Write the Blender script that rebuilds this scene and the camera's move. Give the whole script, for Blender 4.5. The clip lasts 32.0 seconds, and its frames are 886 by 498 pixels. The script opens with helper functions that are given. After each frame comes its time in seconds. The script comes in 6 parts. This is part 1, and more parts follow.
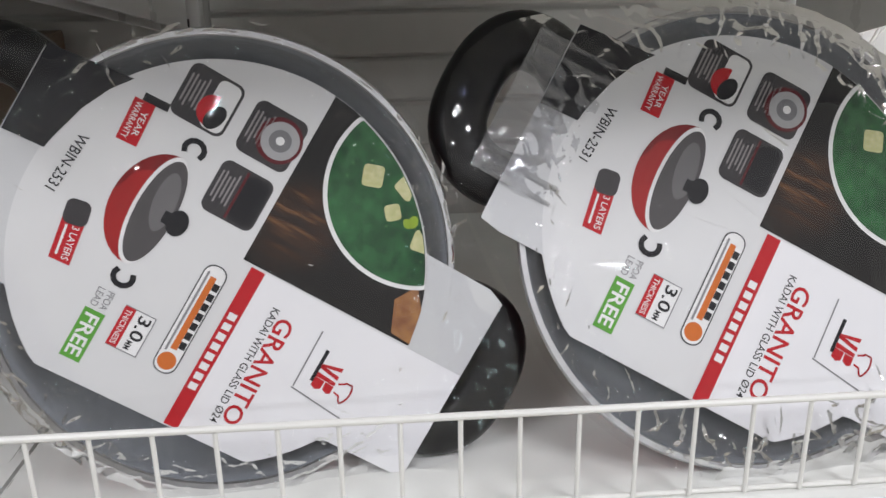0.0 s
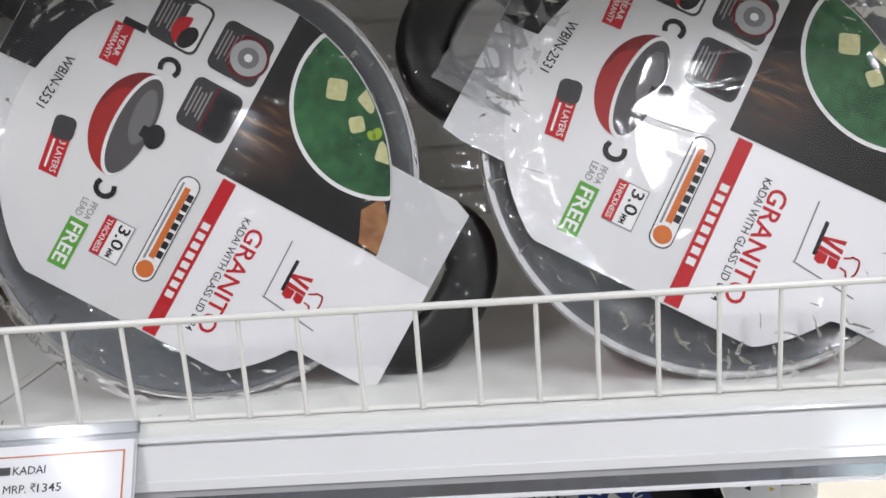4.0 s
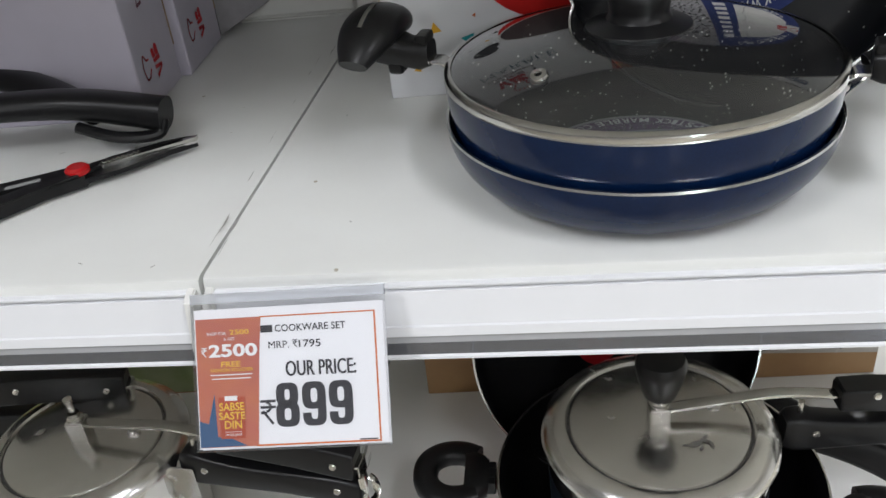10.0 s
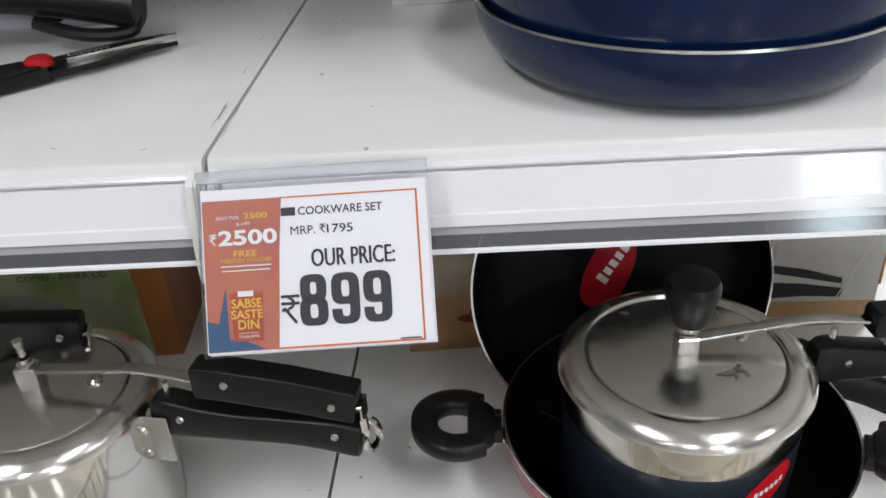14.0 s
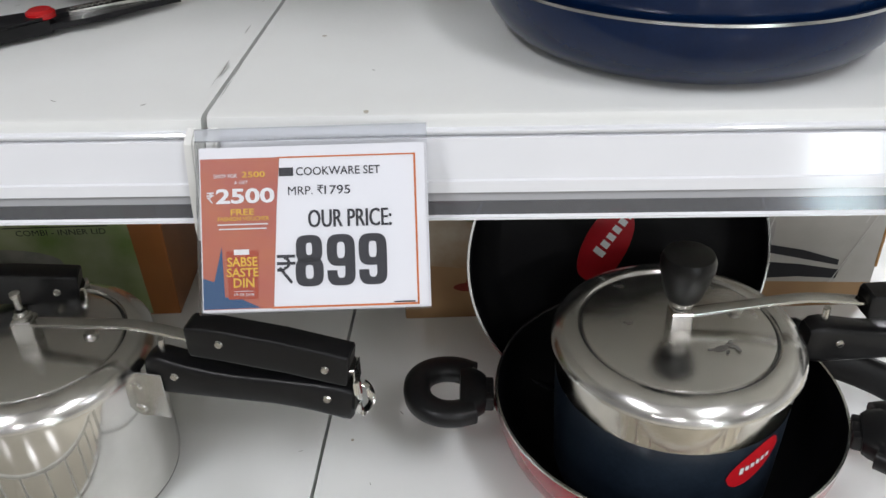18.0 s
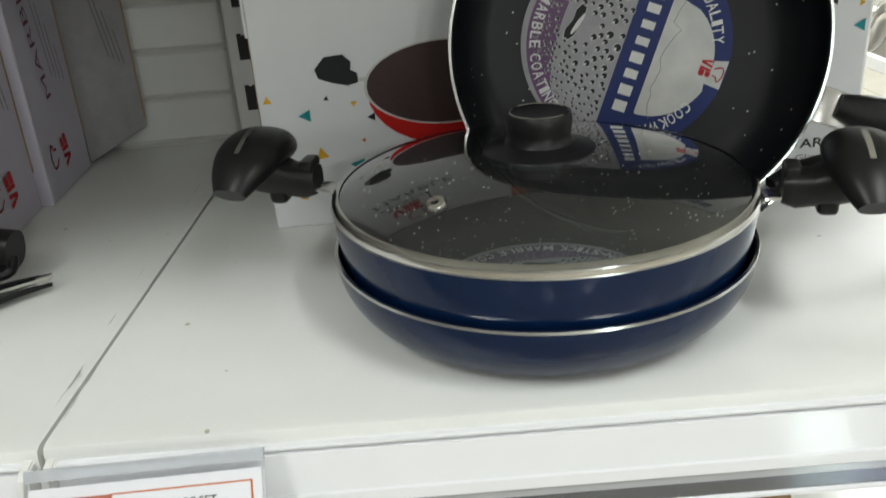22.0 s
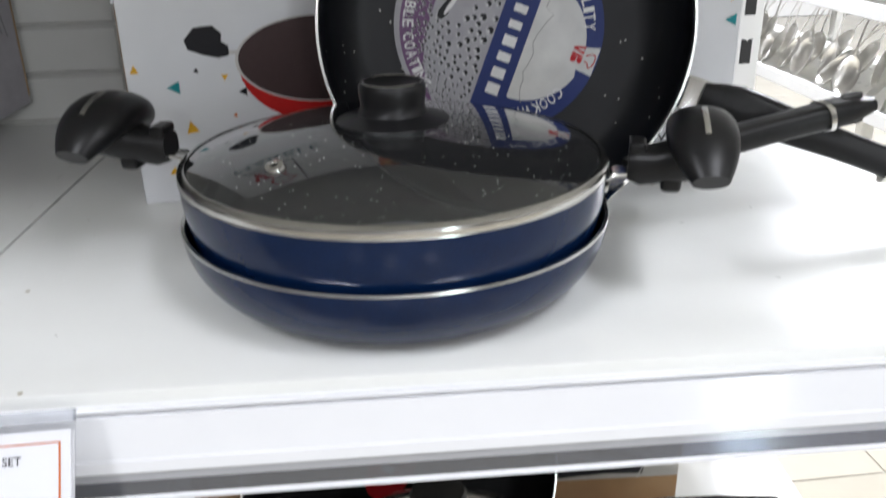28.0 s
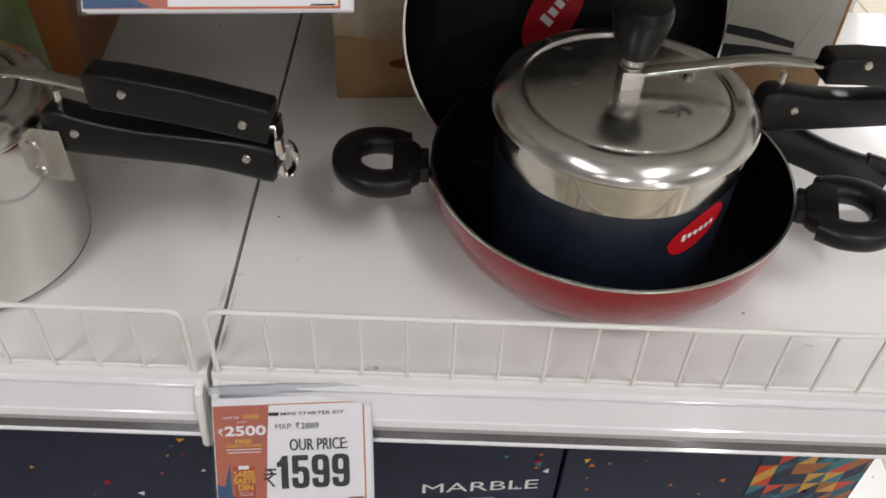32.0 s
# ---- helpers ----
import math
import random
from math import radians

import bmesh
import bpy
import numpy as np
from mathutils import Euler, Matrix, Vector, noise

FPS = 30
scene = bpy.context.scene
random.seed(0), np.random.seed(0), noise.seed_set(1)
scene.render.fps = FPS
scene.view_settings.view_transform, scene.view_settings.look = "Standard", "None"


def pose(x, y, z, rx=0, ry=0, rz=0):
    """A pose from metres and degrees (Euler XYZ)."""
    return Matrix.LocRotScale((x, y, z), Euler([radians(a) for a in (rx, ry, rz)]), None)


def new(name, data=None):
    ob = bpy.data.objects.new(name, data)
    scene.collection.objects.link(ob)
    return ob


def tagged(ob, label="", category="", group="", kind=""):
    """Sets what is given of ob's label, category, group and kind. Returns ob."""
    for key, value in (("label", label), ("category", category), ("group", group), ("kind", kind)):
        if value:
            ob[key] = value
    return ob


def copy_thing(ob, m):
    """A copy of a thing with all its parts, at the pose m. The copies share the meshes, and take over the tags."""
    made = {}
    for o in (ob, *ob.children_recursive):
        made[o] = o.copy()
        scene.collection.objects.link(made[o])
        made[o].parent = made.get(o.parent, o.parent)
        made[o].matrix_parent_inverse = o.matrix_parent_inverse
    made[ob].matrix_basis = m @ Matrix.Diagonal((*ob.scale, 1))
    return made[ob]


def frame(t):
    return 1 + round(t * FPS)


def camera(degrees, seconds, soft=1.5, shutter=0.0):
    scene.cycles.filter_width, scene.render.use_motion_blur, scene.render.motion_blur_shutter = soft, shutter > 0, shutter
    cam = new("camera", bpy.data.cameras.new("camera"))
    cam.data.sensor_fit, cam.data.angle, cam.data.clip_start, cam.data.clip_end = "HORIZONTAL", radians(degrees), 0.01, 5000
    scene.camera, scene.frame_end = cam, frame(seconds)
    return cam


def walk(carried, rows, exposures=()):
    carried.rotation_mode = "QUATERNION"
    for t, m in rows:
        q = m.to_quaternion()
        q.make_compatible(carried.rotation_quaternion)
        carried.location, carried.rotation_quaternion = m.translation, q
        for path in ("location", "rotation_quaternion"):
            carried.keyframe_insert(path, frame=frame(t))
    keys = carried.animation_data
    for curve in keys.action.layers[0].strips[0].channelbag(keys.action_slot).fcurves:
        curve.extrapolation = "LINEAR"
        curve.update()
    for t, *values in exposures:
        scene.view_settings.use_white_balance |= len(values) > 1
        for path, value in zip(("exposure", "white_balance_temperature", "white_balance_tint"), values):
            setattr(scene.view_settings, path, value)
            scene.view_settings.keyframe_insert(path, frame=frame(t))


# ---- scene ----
cam = camera(54.76, 32.0, shutter=0.4)
ROWS = [
    (0, -0.0617, 0.1314, 1.5187, 70.46, 0.80, -6.86),
    (0.5, -0.0660, 0.1116, 1.5193, 70.89, 1.35, -6.26),
    (1, -0.0630, 0.0965, 1.5220, 70.75, 1.94, -5.21),
    (1.5, -0.0564, 0.0809, 1.5202, 71.57, 2.65, -4.01),
    (2, -0.0370, 0.0781, 1.5152, 72.42, 3.12, -2.80),
    (2.5, -0.0006, 0.0856, 1.4926, 73.61, 3.57, -1.60),
    (4.5, 0.0238, 0.0887, 1.3962, 77.20, 4.61, 0.59),
    (5, 0.0451, 0.0980, 1.3727, 75.05, 5.26, 4.31),
    (5.5, 0.0250, 0.0927, 1.3235, 72.59, 5.17, 4.64),
    (6, 0.0127, 0.0907, 1.2799, 70.57, 4.88, 4.99),
    (6.5, 0.0074, 0.0950, 1.2382, 67.76, 4.94, 5.81),
    (7, -0.0054, 0.0899, 1.2133, 65.83, 4.62, 5.83),
    (7.5, -0.0137, 0.0861, 1.1985, 63.22, 4.81, 6.03),
    (8, -0.0183, 0.0842, 1.1880, 61.62, 4.92, 6.07),
    (8.5, -0.0234, 0.0890, 1.1761, 59.97, 5.20, 5.64),
    (9, -0.0317, 0.0958, 1.1616, 58.93, 5.38, 5.00),
    (9.5, -0.0532, 0.0985, 1.1401, 58.24, 5.52, 3.59),
    (10, -0.0762, 0.0980, 1.1337, 58.19, 5.58, 2.19),
    (10.5, -0.1051, 0.0990, 1.1205, 58.83, 5.24, 0.47),
    (11, -0.1215, 0.1055, 1.1066, 59.60, 5.01, -1.02),
    (11.5, -0.1354, 0.1001, 1.0962, 60.05, 4.70, -2.14),
    (12, -0.1474, 0.0952, 1.0909, 60.31, 4.60, -2.54),
    (12.5, -0.1609, 0.0949, 1.0874, 60.28, 4.29, -2.59),
    (13, -0.1631, 0.1034, 1.0704, 59.92, 3.83, -2.56),
    (13.5, -0.1575, 0.1112, 1.0536, 59.49, 3.37, -2.33),
    (14, -0.1538, 0.1163, 1.0396, 58.87, 2.92, -2.40),
    (14.5, -0.1523, 0.1153, 1.0350, 58.43, 2.56, -2.23),
    (15, -0.1524, 0.1144, 1.0353, 58.02, 2.12, -2.02),
    (15.5, -0.1520, 0.1133, 1.0365, 57.75, 1.86, -1.79),
    (17.5, -0.1530, 0.1114, 1.0380, 57.13, 1.34, -1.27),
    (18, -0.1518, 0.1133, 1.0379, 56.97, 1.30, -1.37),
    (18.5, -0.1498, 0.1146, 1.0374, 56.97, 1.27, -1.39),
    (19, -0.1484, 0.1154, 1.0389, 56.97, 1.31, -1.55),
    (19.5, -0.1462, 0.1155, 1.0391, 57.20, 1.41, -1.74),
    (20, -0.1408, 0.1204, 1.0425, 57.77, 1.39, -2.33),
    (20.5, -0.1291, 0.1302, 1.0527, 58.70, 1.50, -3.09),
    (21, -0.1131, 0.1410, 1.0735, 61.10, 2.05, -4.68),
    (21.5, -0.0880, 0.1537, 1.0897, 63.40, 3.40, -3.95),
    (22, -0.0755, 0.1560, 1.1149, 65.76, 3.78, -4.61),
    (22.5, -0.0706, 0.1563, 1.1293, 67.41, 3.58, -4.98),
    (23, -0.0627, 0.1578, 1.1455, 69.04, 3.60, -5.33),
    (23.5, -0.0552, 0.1588, 1.1561, 69.98, 3.69, -5.46),
    (24, -0.0440, 0.1602, 1.1697, 70.84, 3.83, -5.48),
    (24.5, -0.0363, 0.1607, 1.1793, 71.44, 3.77, -5.73),
    (26.5, -0.0143, 0.1562, 1.1880, 72.05, 3.01, -6.62),
    (27, -0.0103, 0.1522, 1.1680, 71.12, 2.27, -6.86),
    (27.5, -0.0091, 0.1515, 1.1330, 69.68, 1.67, -7.04),
    (28, -0.0178, 0.1460, 1.0850, 66.67, 1.00, -7.22),
    (28.5, -0.0405, 0.1569, 1.0662, 61.50, -1.69, -8.55),
    (29, -0.0530, 0.1442, 1.0315, 58.46, -2.09, -8.15),
    (29.5, -0.0646, 0.1345, 1.0211, 55.74, -2.05, -7.67),
    (30, -0.0834, 0.1240, 1.0111, 52.68, -1.95, -6.67),
    (30.5, -0.1092, 0.1181, 1.0076, 50.20, -2.44, -6.56),
    (31, -0.1177, 0.1124, 0.9889, 48.75, -1.92, -5.28),
    (31.5, -0.1284, 0.1145, 0.9761, 47.55, -1.78, -4.60),
    (32, -0.1452, 0.1194, 0.9632, 45.96, -1.76, -3.88),
]
walk(cam, [(t, pose(*p)) for t, *p in ROWS], exposures=[(0, -0.35, 6520, 10), (2, -0.32, 6480, 10), (5, -0.46, 6450, 9), (6, -0.55, 6550, 7), (7, -0.38, 6550, 7), (8, -0.16, 6550, 7), (10, -0.13, 6450, 8), (13, -0.15, 6420, 9), (20, -0.16, 6420, 9), (22, -0.12, 6750, 1), (24, 0.04, 6350, 9), (26.5, 0.32, 6400, 10), (28, 0.12, 6350, 9), (29, -0.22, 6400, 9), (30, -0.42, 6450, 8), (31, -0.52, 6800, 17), (32, -0.44, 6850, 12)])

LAMP_W = 43.0

# ---- light ----
world = bpy.data.worlds.new("world")
scene.world = world
world.use_nodes = True
world.node_tree.nodes["Background"].inputs[0].default_value = (0.9, 0.95, 1.0, 1)
world.node_tree.nodes["Background"].inputs[1].default_value = 0.012


def area_lamp(name, x, y, z, sx, sy, watts, colour=(0.95, 0.95, 1.0)):
    d = bpy.data.lights.new(name, "AREA")
    d.shape, d.size, d.size_y, d.energy, d.color = "RECTANGLE", sx, sy, watts, colour
    ob = new(name, d)
    ob.location = (x, y, z)
    return ob


# ---- materials ----
def mat(name, base, rough=0.5, metal=0.0, spec=0.5, grain=0.0, scale=60.0, bump=0.0, bscale=200.0, coat=0.0, tint=None, speck=None, aniso=0.0, rvar=0.0):
    m = bpy.data.materials.new(name)
    m.use_nodes = True
    nt = m.node_tree
    n, l = nt.nodes, nt.links
    p = n["Principled BSDF"]
    p.inputs["Base Color"].default_value = (*base, 1)
    p.inputs["Roughness"].default_value = rough
    p.inputs["Metallic"].default_value = metal
    p.inputs["Specular IOR Level"].default_value = spec
    p.inputs["Coat Weight"].default_value = coat
    p.inputs["Anisotropic"].default_value = aniso
    tc = n.new("ShaderNodeTexCoord")
    last = None
    if grain:
        a = n.new("ShaderNodeTexNoise")
        a.inputs["Scale"].default_value, a.inputs["Detail"].default_value = scale, 6
        b = n.new("ShaderNodeTexNoise")
        b.inputs["Scale"].default_value, b.inputs["Detail"].default_value = scale * 0.09, 3
        add = n.new("ShaderNodeMath")
        add.operation = "ADD"
        l.new(tc.outputs["Object"], a.inputs["Vector"])
        l.new(tc.outputs["Object"], b.inputs["Vector"])
        l.new(a.outputs["Fac"], add.inputs[0])
        l.new(b.outputs["Fac"], add.inputs[1])
        rmp = n.new("ShaderNodeMapRange")
        rmp.inputs["From Min"].default_value, rmp.inputs["From Max"].default_value = 0.7, 1.3
        l.new(add.outputs[0], rmp.inputs["Value"])
        mix = n.new("ShaderNodeMix")
        mix.data_type = "RGBA"
        other = tint or tuple(c * (1 - grain) for c in base)
        mix.inputs[6].default_value, mix.inputs[7].default_value = (*other, 1), (*base, 1)
        l.new(rmp.outputs[0], mix.inputs[0])
        l.new(mix.outputs[2], p.inputs["Base Color"])
        last = mix.outputs[2]
        if rvar:
            rr = n.new("ShaderNodeMapRange")
            rr.inputs["To Min"].default_value, rr.inputs["To Max"].default_value = rough - rvar, rough + rvar
            l.new(rmp.outputs[0], rr.inputs["Value"])
            l.new(rr.outputs[0], p.inputs["Roughness"])
    if speck:
        size, keep, col = speck
        v = n.new("ShaderNodeTexVoronoi")
        v.inputs["Scale"].default_value = size
        l.new(tc.outputs["Object"], v.inputs["Vector"])
        wn = n.new("ShaderNodeTexWhiteNoise")
        l.new(v.outputs["Color"], wn.inputs["Vector"])
        c1 = n.new("ShaderNodeMath")
        c1.operation, c1.inputs[1].default_value = "LESS_THAN", 0.2
        c2 = n.new("ShaderNodeMath")
        c2.operation, c2.inputs[1].default_value = "LESS_THAN", keep
        c3 = n.new("ShaderNodeMath")
        c3.operation = "MULTIPLY"
        l.new(v.outputs["Distance"], c1.inputs[0])
        l.new(wn.outputs["Value"], c2.inputs[0])
        l.new(c1.outputs[0], c3.inputs[0])
        l.new(c2.outputs[0], c3.inputs[1])
        mx = n.new("ShaderNodeMix")
        mx.data_type = "RGBA"
        mx.inputs[6].default_value, mx.inputs[7].default_value = (*base, 1), (*col, 1)
        if last:
            l.new(last, mx.inputs[6])
        l.new(c3.outputs[0], mx.inputs[0])
        l.new(mx.outputs[2], p.inputs["Base Color"])
    if bump:
        t = n.new("ShaderNodeTexNoise")
        t.inputs["Scale"].default_value, t.inputs["Detail"].default_value = bscale, 4
        l.new(tc.outputs["Object"], t.inputs["Vector"])
        bp = n.new("ShaderNodeBump")
        bp.inputs["Strength"].default_value, bp.inputs["Distance"].default_value = bump, 0.002
        l.new(t.outputs["Fac"], bp.inputs["Height"])
        l.new(bp.outputs["Normal"], p.inputs["Normal"])
    return m


def clear(name, tint=(1, 1, 1), rough=0.03, ior=1.45, haze=0.0, gain=1.0):
    """Thin clear film or glass: see-through, with a gloss that grows at a slant."""
    m = bpy.data.materials.new(name)
    m.use_nodes = True
    n, l = m.node_tree.nodes, m.node_tree.links
    n.remove(n["Principled BSDF"])
    out = n["Material Output"]
    tr = n.new("ShaderNodeBsdfTransparent")
    tr.inputs[0].default_value = (*tint, 1)
    gl = n.new("ShaderNodeBsdfGlossy")
    gl.inputs["Roughness"].default_value = rough
    fr = n.new("ShaderNodeFresnel")
    fr.inputs["IOR"].default_value = ior
    mg = n.new("ShaderNodeMath")
    mg.operation, mg.use_clamp = "MULTIPLY", True
    mg.inputs[1].default_value = gain
    l.new(fr.outputs[0], mg.inputs[0])
    mx = n.new("ShaderNodeMixShader")
    l.new(mg.outputs[0], mx.inputs[0])
    l.new(gl.outputs[0], mx.inputs[2])
    if haze:
        df = n.new("ShaderNodeBsdfDiffuse")
        df.inputs[0].default_value = (0.85, 0.86, 0.88, 1)
        m2 = n.new("ShaderNodeMixShader")
        m2.inputs[0].default_value = haze
        l.new(tr.outputs[0], m2.inputs[1])
        l.new(df.outputs[0], m2.inputs[2])
        l.new(m2.outputs[0], mx.inputs[1])
    else:
        l.new(tr.outputs[0], mx.inputs[1])
    l.new(mx.outputs[0], out.inputs["Surface"])
    return m


WHITE = mat("white_paint", (0.78, 0.78, 0.76), 0.32, grain=0.06, scale=25, bump=0.03, bscale=300, rvar=0.06)
SHELFTOP = mat("shelf_enamel", (0.76, 0.77, 0.75), 0.3, grain=0.1, scale=14, bump=0.04, bscale=240, rvar=0.02, tint=(0.71, 0.715, 0.69), speck=(120, 0.006, (0.4, 0.37, 0.3)))
PANELW = mat("panel_paint", (0.6, 0.6, 0.57), 0.45, grain=0.08, scale=20, bump=0.05, bscale=150)
CHANW = mat("channel_plastic", (0.79, 0.8, 0.825), 0.11, grain=0.03, scale=30, spec=0.9, aniso=0.7)
CLEARP = clear("clear_plastic", (0.3, 0.32, 0.4), 0.11, 1.5, 0.1, 2.2)
CLOUDY = clear("cloudy_plastic", (0.4, 0.42, 0.5), 0.12, 1.5, 0.42, 2.2)

def stroked(m, axis, turned=0.0):
    """Sets which way a brushed or drawn surface stretches its gloss."""
    n, l = m.node_tree.nodes, m.node_tree.links
    tg = n.new("ShaderNodeTangent")
    tg.direction_type, tg.axis = "RADIAL", axis
    l.new(tg.outputs[0], n["Principled BSDF"].inputs["Tangent"])
    n["Principled BSDF"].inputs["Anisotropic Rotation"].default_value = turned


stroked(CHANW, "X")

WIRE = mat("white_coated_wire", (0.8, 0.8, 0.77), 0.35, grain=0.05, scale=80)
# near-black colour in place of the shade inside slots, holes and grooves
GAPSHADE = mat("gap_shade", (0.03, 0.03, 0.03), 0.8)
BLACKH = mat("bakelite", (0.009, 0.009, 0.0095), 0.36, spec=0.3, grain=0.4, scale=300, bump=0.04, bscale=900)
BLACKS = mat("bakelite_satin", (0.008, 0.008, 0.009), 0.34, spec=0.32, grain=0.3, scale=200, bump=0.02, bscale=700)
STEEL = mat("stainless_steel", (0.62, 0.61, 0.58), 0.16, 1.0, grain=0.08, scale=120)
BRUSHED = mat("brushed_aluminium", (0.62, 0.61, 0.59), 0.2, 1.0, grain=0.12, scale=240, bump=0.03, bscale=500)
MIRROR = mat("polished_aluminium", (0.7, 0.69, 0.66), 0.09, 1.0, grain=0.06, scale=90)
RIMAL = mat("bare_aluminium_rim", (0.72, 0.72, 0.7), 0.22, 1.0, grain=0.06, scale=300)
NAVY = mat("navy_enamel", (0.003, 0.0145, 0.056), 0.16, grain=0.25, scale=700, spec=0.26)
NONSTICK = mat("black_nonstick", (0.005, 0.006, 0.0085), 0.4, grain=0.3, scale=500, bump=0.05, bscale=1500, spec=0.3, speck=(260, 0.06, (0.5, 0.5, 0.47)))
SPECKLED = mat("speckled_nonstick", (0.012, 0.014, 0.015), 0.34, grain=0.3, scale=500, bump=0.05, bscale=1500, spec=0.3, speck=(240, 0.3, (0.8, 0.8, 0.77)))
NONSTICKP = mat("plain_nonstick", (0.005, 0.005, 0.0058), 0.48, spec=0.15, grain=0.3, scale=500, bump=0.05, bscale=1500)
REDEN = mat("red_enamel", (0.3, 0.012, 0.018), 0.2, grain=0.2, scale=400, coat=0.3)
GLASS = clear("lid_glass", (0.77, 0.85, 0.85), 0.045, 1.5, 0.018, 2.3)
HANGER = clear("hanger_plastic", (0.9, 0.92, 0.95), 0.1, 1.45, 0.3)
DULLRIM = mat("dull_steel_rim", (0.5, 0.5, 0.5), 0.38, 1.0, grain=0.15, scale=200)
CARTON = mat("white_carton", (0.74, 0.75, 0.77), 0.42, grain=0.05, scale=30, bump=0.06, bscale=60)
LILAC = mat("lilac_white_carton", (0.52, 0.49, 0.57), 0.45, grain=0.06, scale=30, bump=0.06, bscale=60)
# board of the rearmost carton; its unlit look is put into this grey
SHADEDB = mat("shaded_board", (0.3, 0.285, 0.3), 0.6, grain=0.25, scale=60, bump=0.08, bscale=60)
CARTONE = mat("carton_edge", (0.35, 0.24, 0.14), 0.8, grain=0.3, scale=100)
GROUT = mat("floor_grout", (0.3, 0.28, 0.24), 0.8, grain=0.2, scale=30)
FLOORM = mat("floor_tile", (0.46, 0.43, 0.36), 0.14, grain=0.1, scale=9, rvar=0.05)
OPPOSITE = mat("shop_side", (0.5, 0.49, 0.47), 0.7, grain=0.6, scale=3, tint=(0.24, 0.24, 0.25))
CEILM = mat("ceiling_board", (0.5, 0.5, 0.5), 0.7, grain=0.08, scale=6)
WALLM = mat("shop_wall", (0.74, 0.74, 0.73), 0.6, grain=0.06, scale=12)


# ---- building blocks ----
def finish(bm, name, material, smooth=True):
    me = bpy.data.meshes.new(name)
    bmesh.ops.recalc_face_normals(bm, faces=bm.faces)
    if smooth:
        for e in bm.edges:
            e.smooth = len(e.link_faces) == 2 and e.calc_face_angle(0) < 0.6
        for f in bm.faces:
            f.smooth = True
    bm.to_mesh(me)
    bm.free()
    for m in material if isinstance(material, (list, tuple)) else [material]:
        me.materials.append(m)
    return me


def part(name, bm, material, parent, label="", m=None):
    """Links a bmesh as one mesh object under a thing or a part."""
    ob = new(name, finish(bm, name, material))
    ob.parent = parent
    if m is not None:
        ob.matrix_basis = m
    return tagged(ob, label)


def thing(name, m, label, category, group="", kind=""):
    ob = new(name)
    ob.empty_display_size = 0.02
    ob.matrix_basis = m if isinstance(m, Matrix) else Matrix.Translation(m)
    return tagged(ob, label, category, group, kind)


def solid(name, bm, material, label, category, group="", kind="", m=None):
    ob = new(name, finish(bm, name, material))
    if m is not None:
        ob.matrix_basis = m
    return tagged(ob, label, category, group, kind)


def put(bm, verts, m):
    bmesh.ops.transform(bm, matrix=m, verts=verts)


def block(x0, x1, y0, y1, z0, z1, bevel=0.0, bm=None, seg=1):
    bm = bm or bmesh.new()
    got = bmesh.ops.create_cube(bm, size=1)
    put(bm, got["verts"], Matrix.Translation(((x0 + x1) / 2, (y0 + y1) / 2, (z0 + z1) / 2)) @ Matrix.Diagonal((x1 - x0, y1 - y0, z1 - z0, 1)))
    if bevel:
        es = {e for v in got["verts"] for e in v.link_edges}
        bmesh.ops.bevel(bm, geom=list(es), offset=bevel, segments=seg, affect="EDGES", profile=0.6)
    return bm


def lathe(profile, seg=96, bm=None, m=None, a0=0.0, a1=360.0):
    """Turns (r, z) pairs round z."""
    bm = bm or bmesh.new()
    full = abs(a1 - a0) >= 360
    n = seg if full else seg + 1
    rings, made = [], []
    for r, z in profile:
        if r < 1e-6:
            v = bm.verts.new((0, 0, z))
            rings.append([v] * n)
            made.append(v)
        else:
            ring = [bm.verts.new((r * math.cos(radians(a0 + (a1 - a0) * i / seg)), r * math.sin(radians(a0 + (a1 - a0) * i / seg)), z)) for i in range(n)]
            rings.append(ring)
            made += ring
    for a, b in zip(rings, rings[1:]):
        for i in range(seg):
            j = (i + 1) % n
            q = []
            for v in (a[i], a[j], b[j], b[i]):
                if v not in q:
                    q.append(v)
            if len(q) > 2:
                bm.faces.new(q)
    if m is not None:
        put(bm, made, m)
    return bm


def sweep(path, radii, seg=12, bm=None, cap=True, up=(0, 0, 1), power=2.0):
    """A rounded bar along points; radii: one (a, b) pair a point, a sideways and b along up. power above 2 squares it."""
    bm = bm or bmesh.new()
    pts = [Vector(p) for p in path]
    rings = []
    for i, p in enumerate(pts):
        d = (pts[min(i + 1, len(pts) - 1)] - pts[max(i - 1, 0)]).normalized()
        s = d.cross(Vector(up)).normalized()
        u = s.cross(d).normalized()
        a, b = radii[i] if isinstance(radii, list) else radii
        ring = []
        for k in range(seg):
            w = 2 * math.pi * k / seg
            c, q = math.cos(w), math.sin(w)
            c, q = math.copysign(abs(c) ** (2 / power), c), math.copysign(abs(q) ** (2 / power), q)
            ring.append(bm.verts.new(p + s * (a * c) + u * (b * q)))
        rings.append(ring)
    for a, b in zip(rings, rings[1:]):
        for k in range(seg):
            bm.faces.new((a[k], a[(k + 1) % seg], b[(k + 1) % seg], b[k]))
    if cap:
        bm.faces.new(list(reversed(rings[0])))
        bm.faces.new(rings[-1])
    return bm


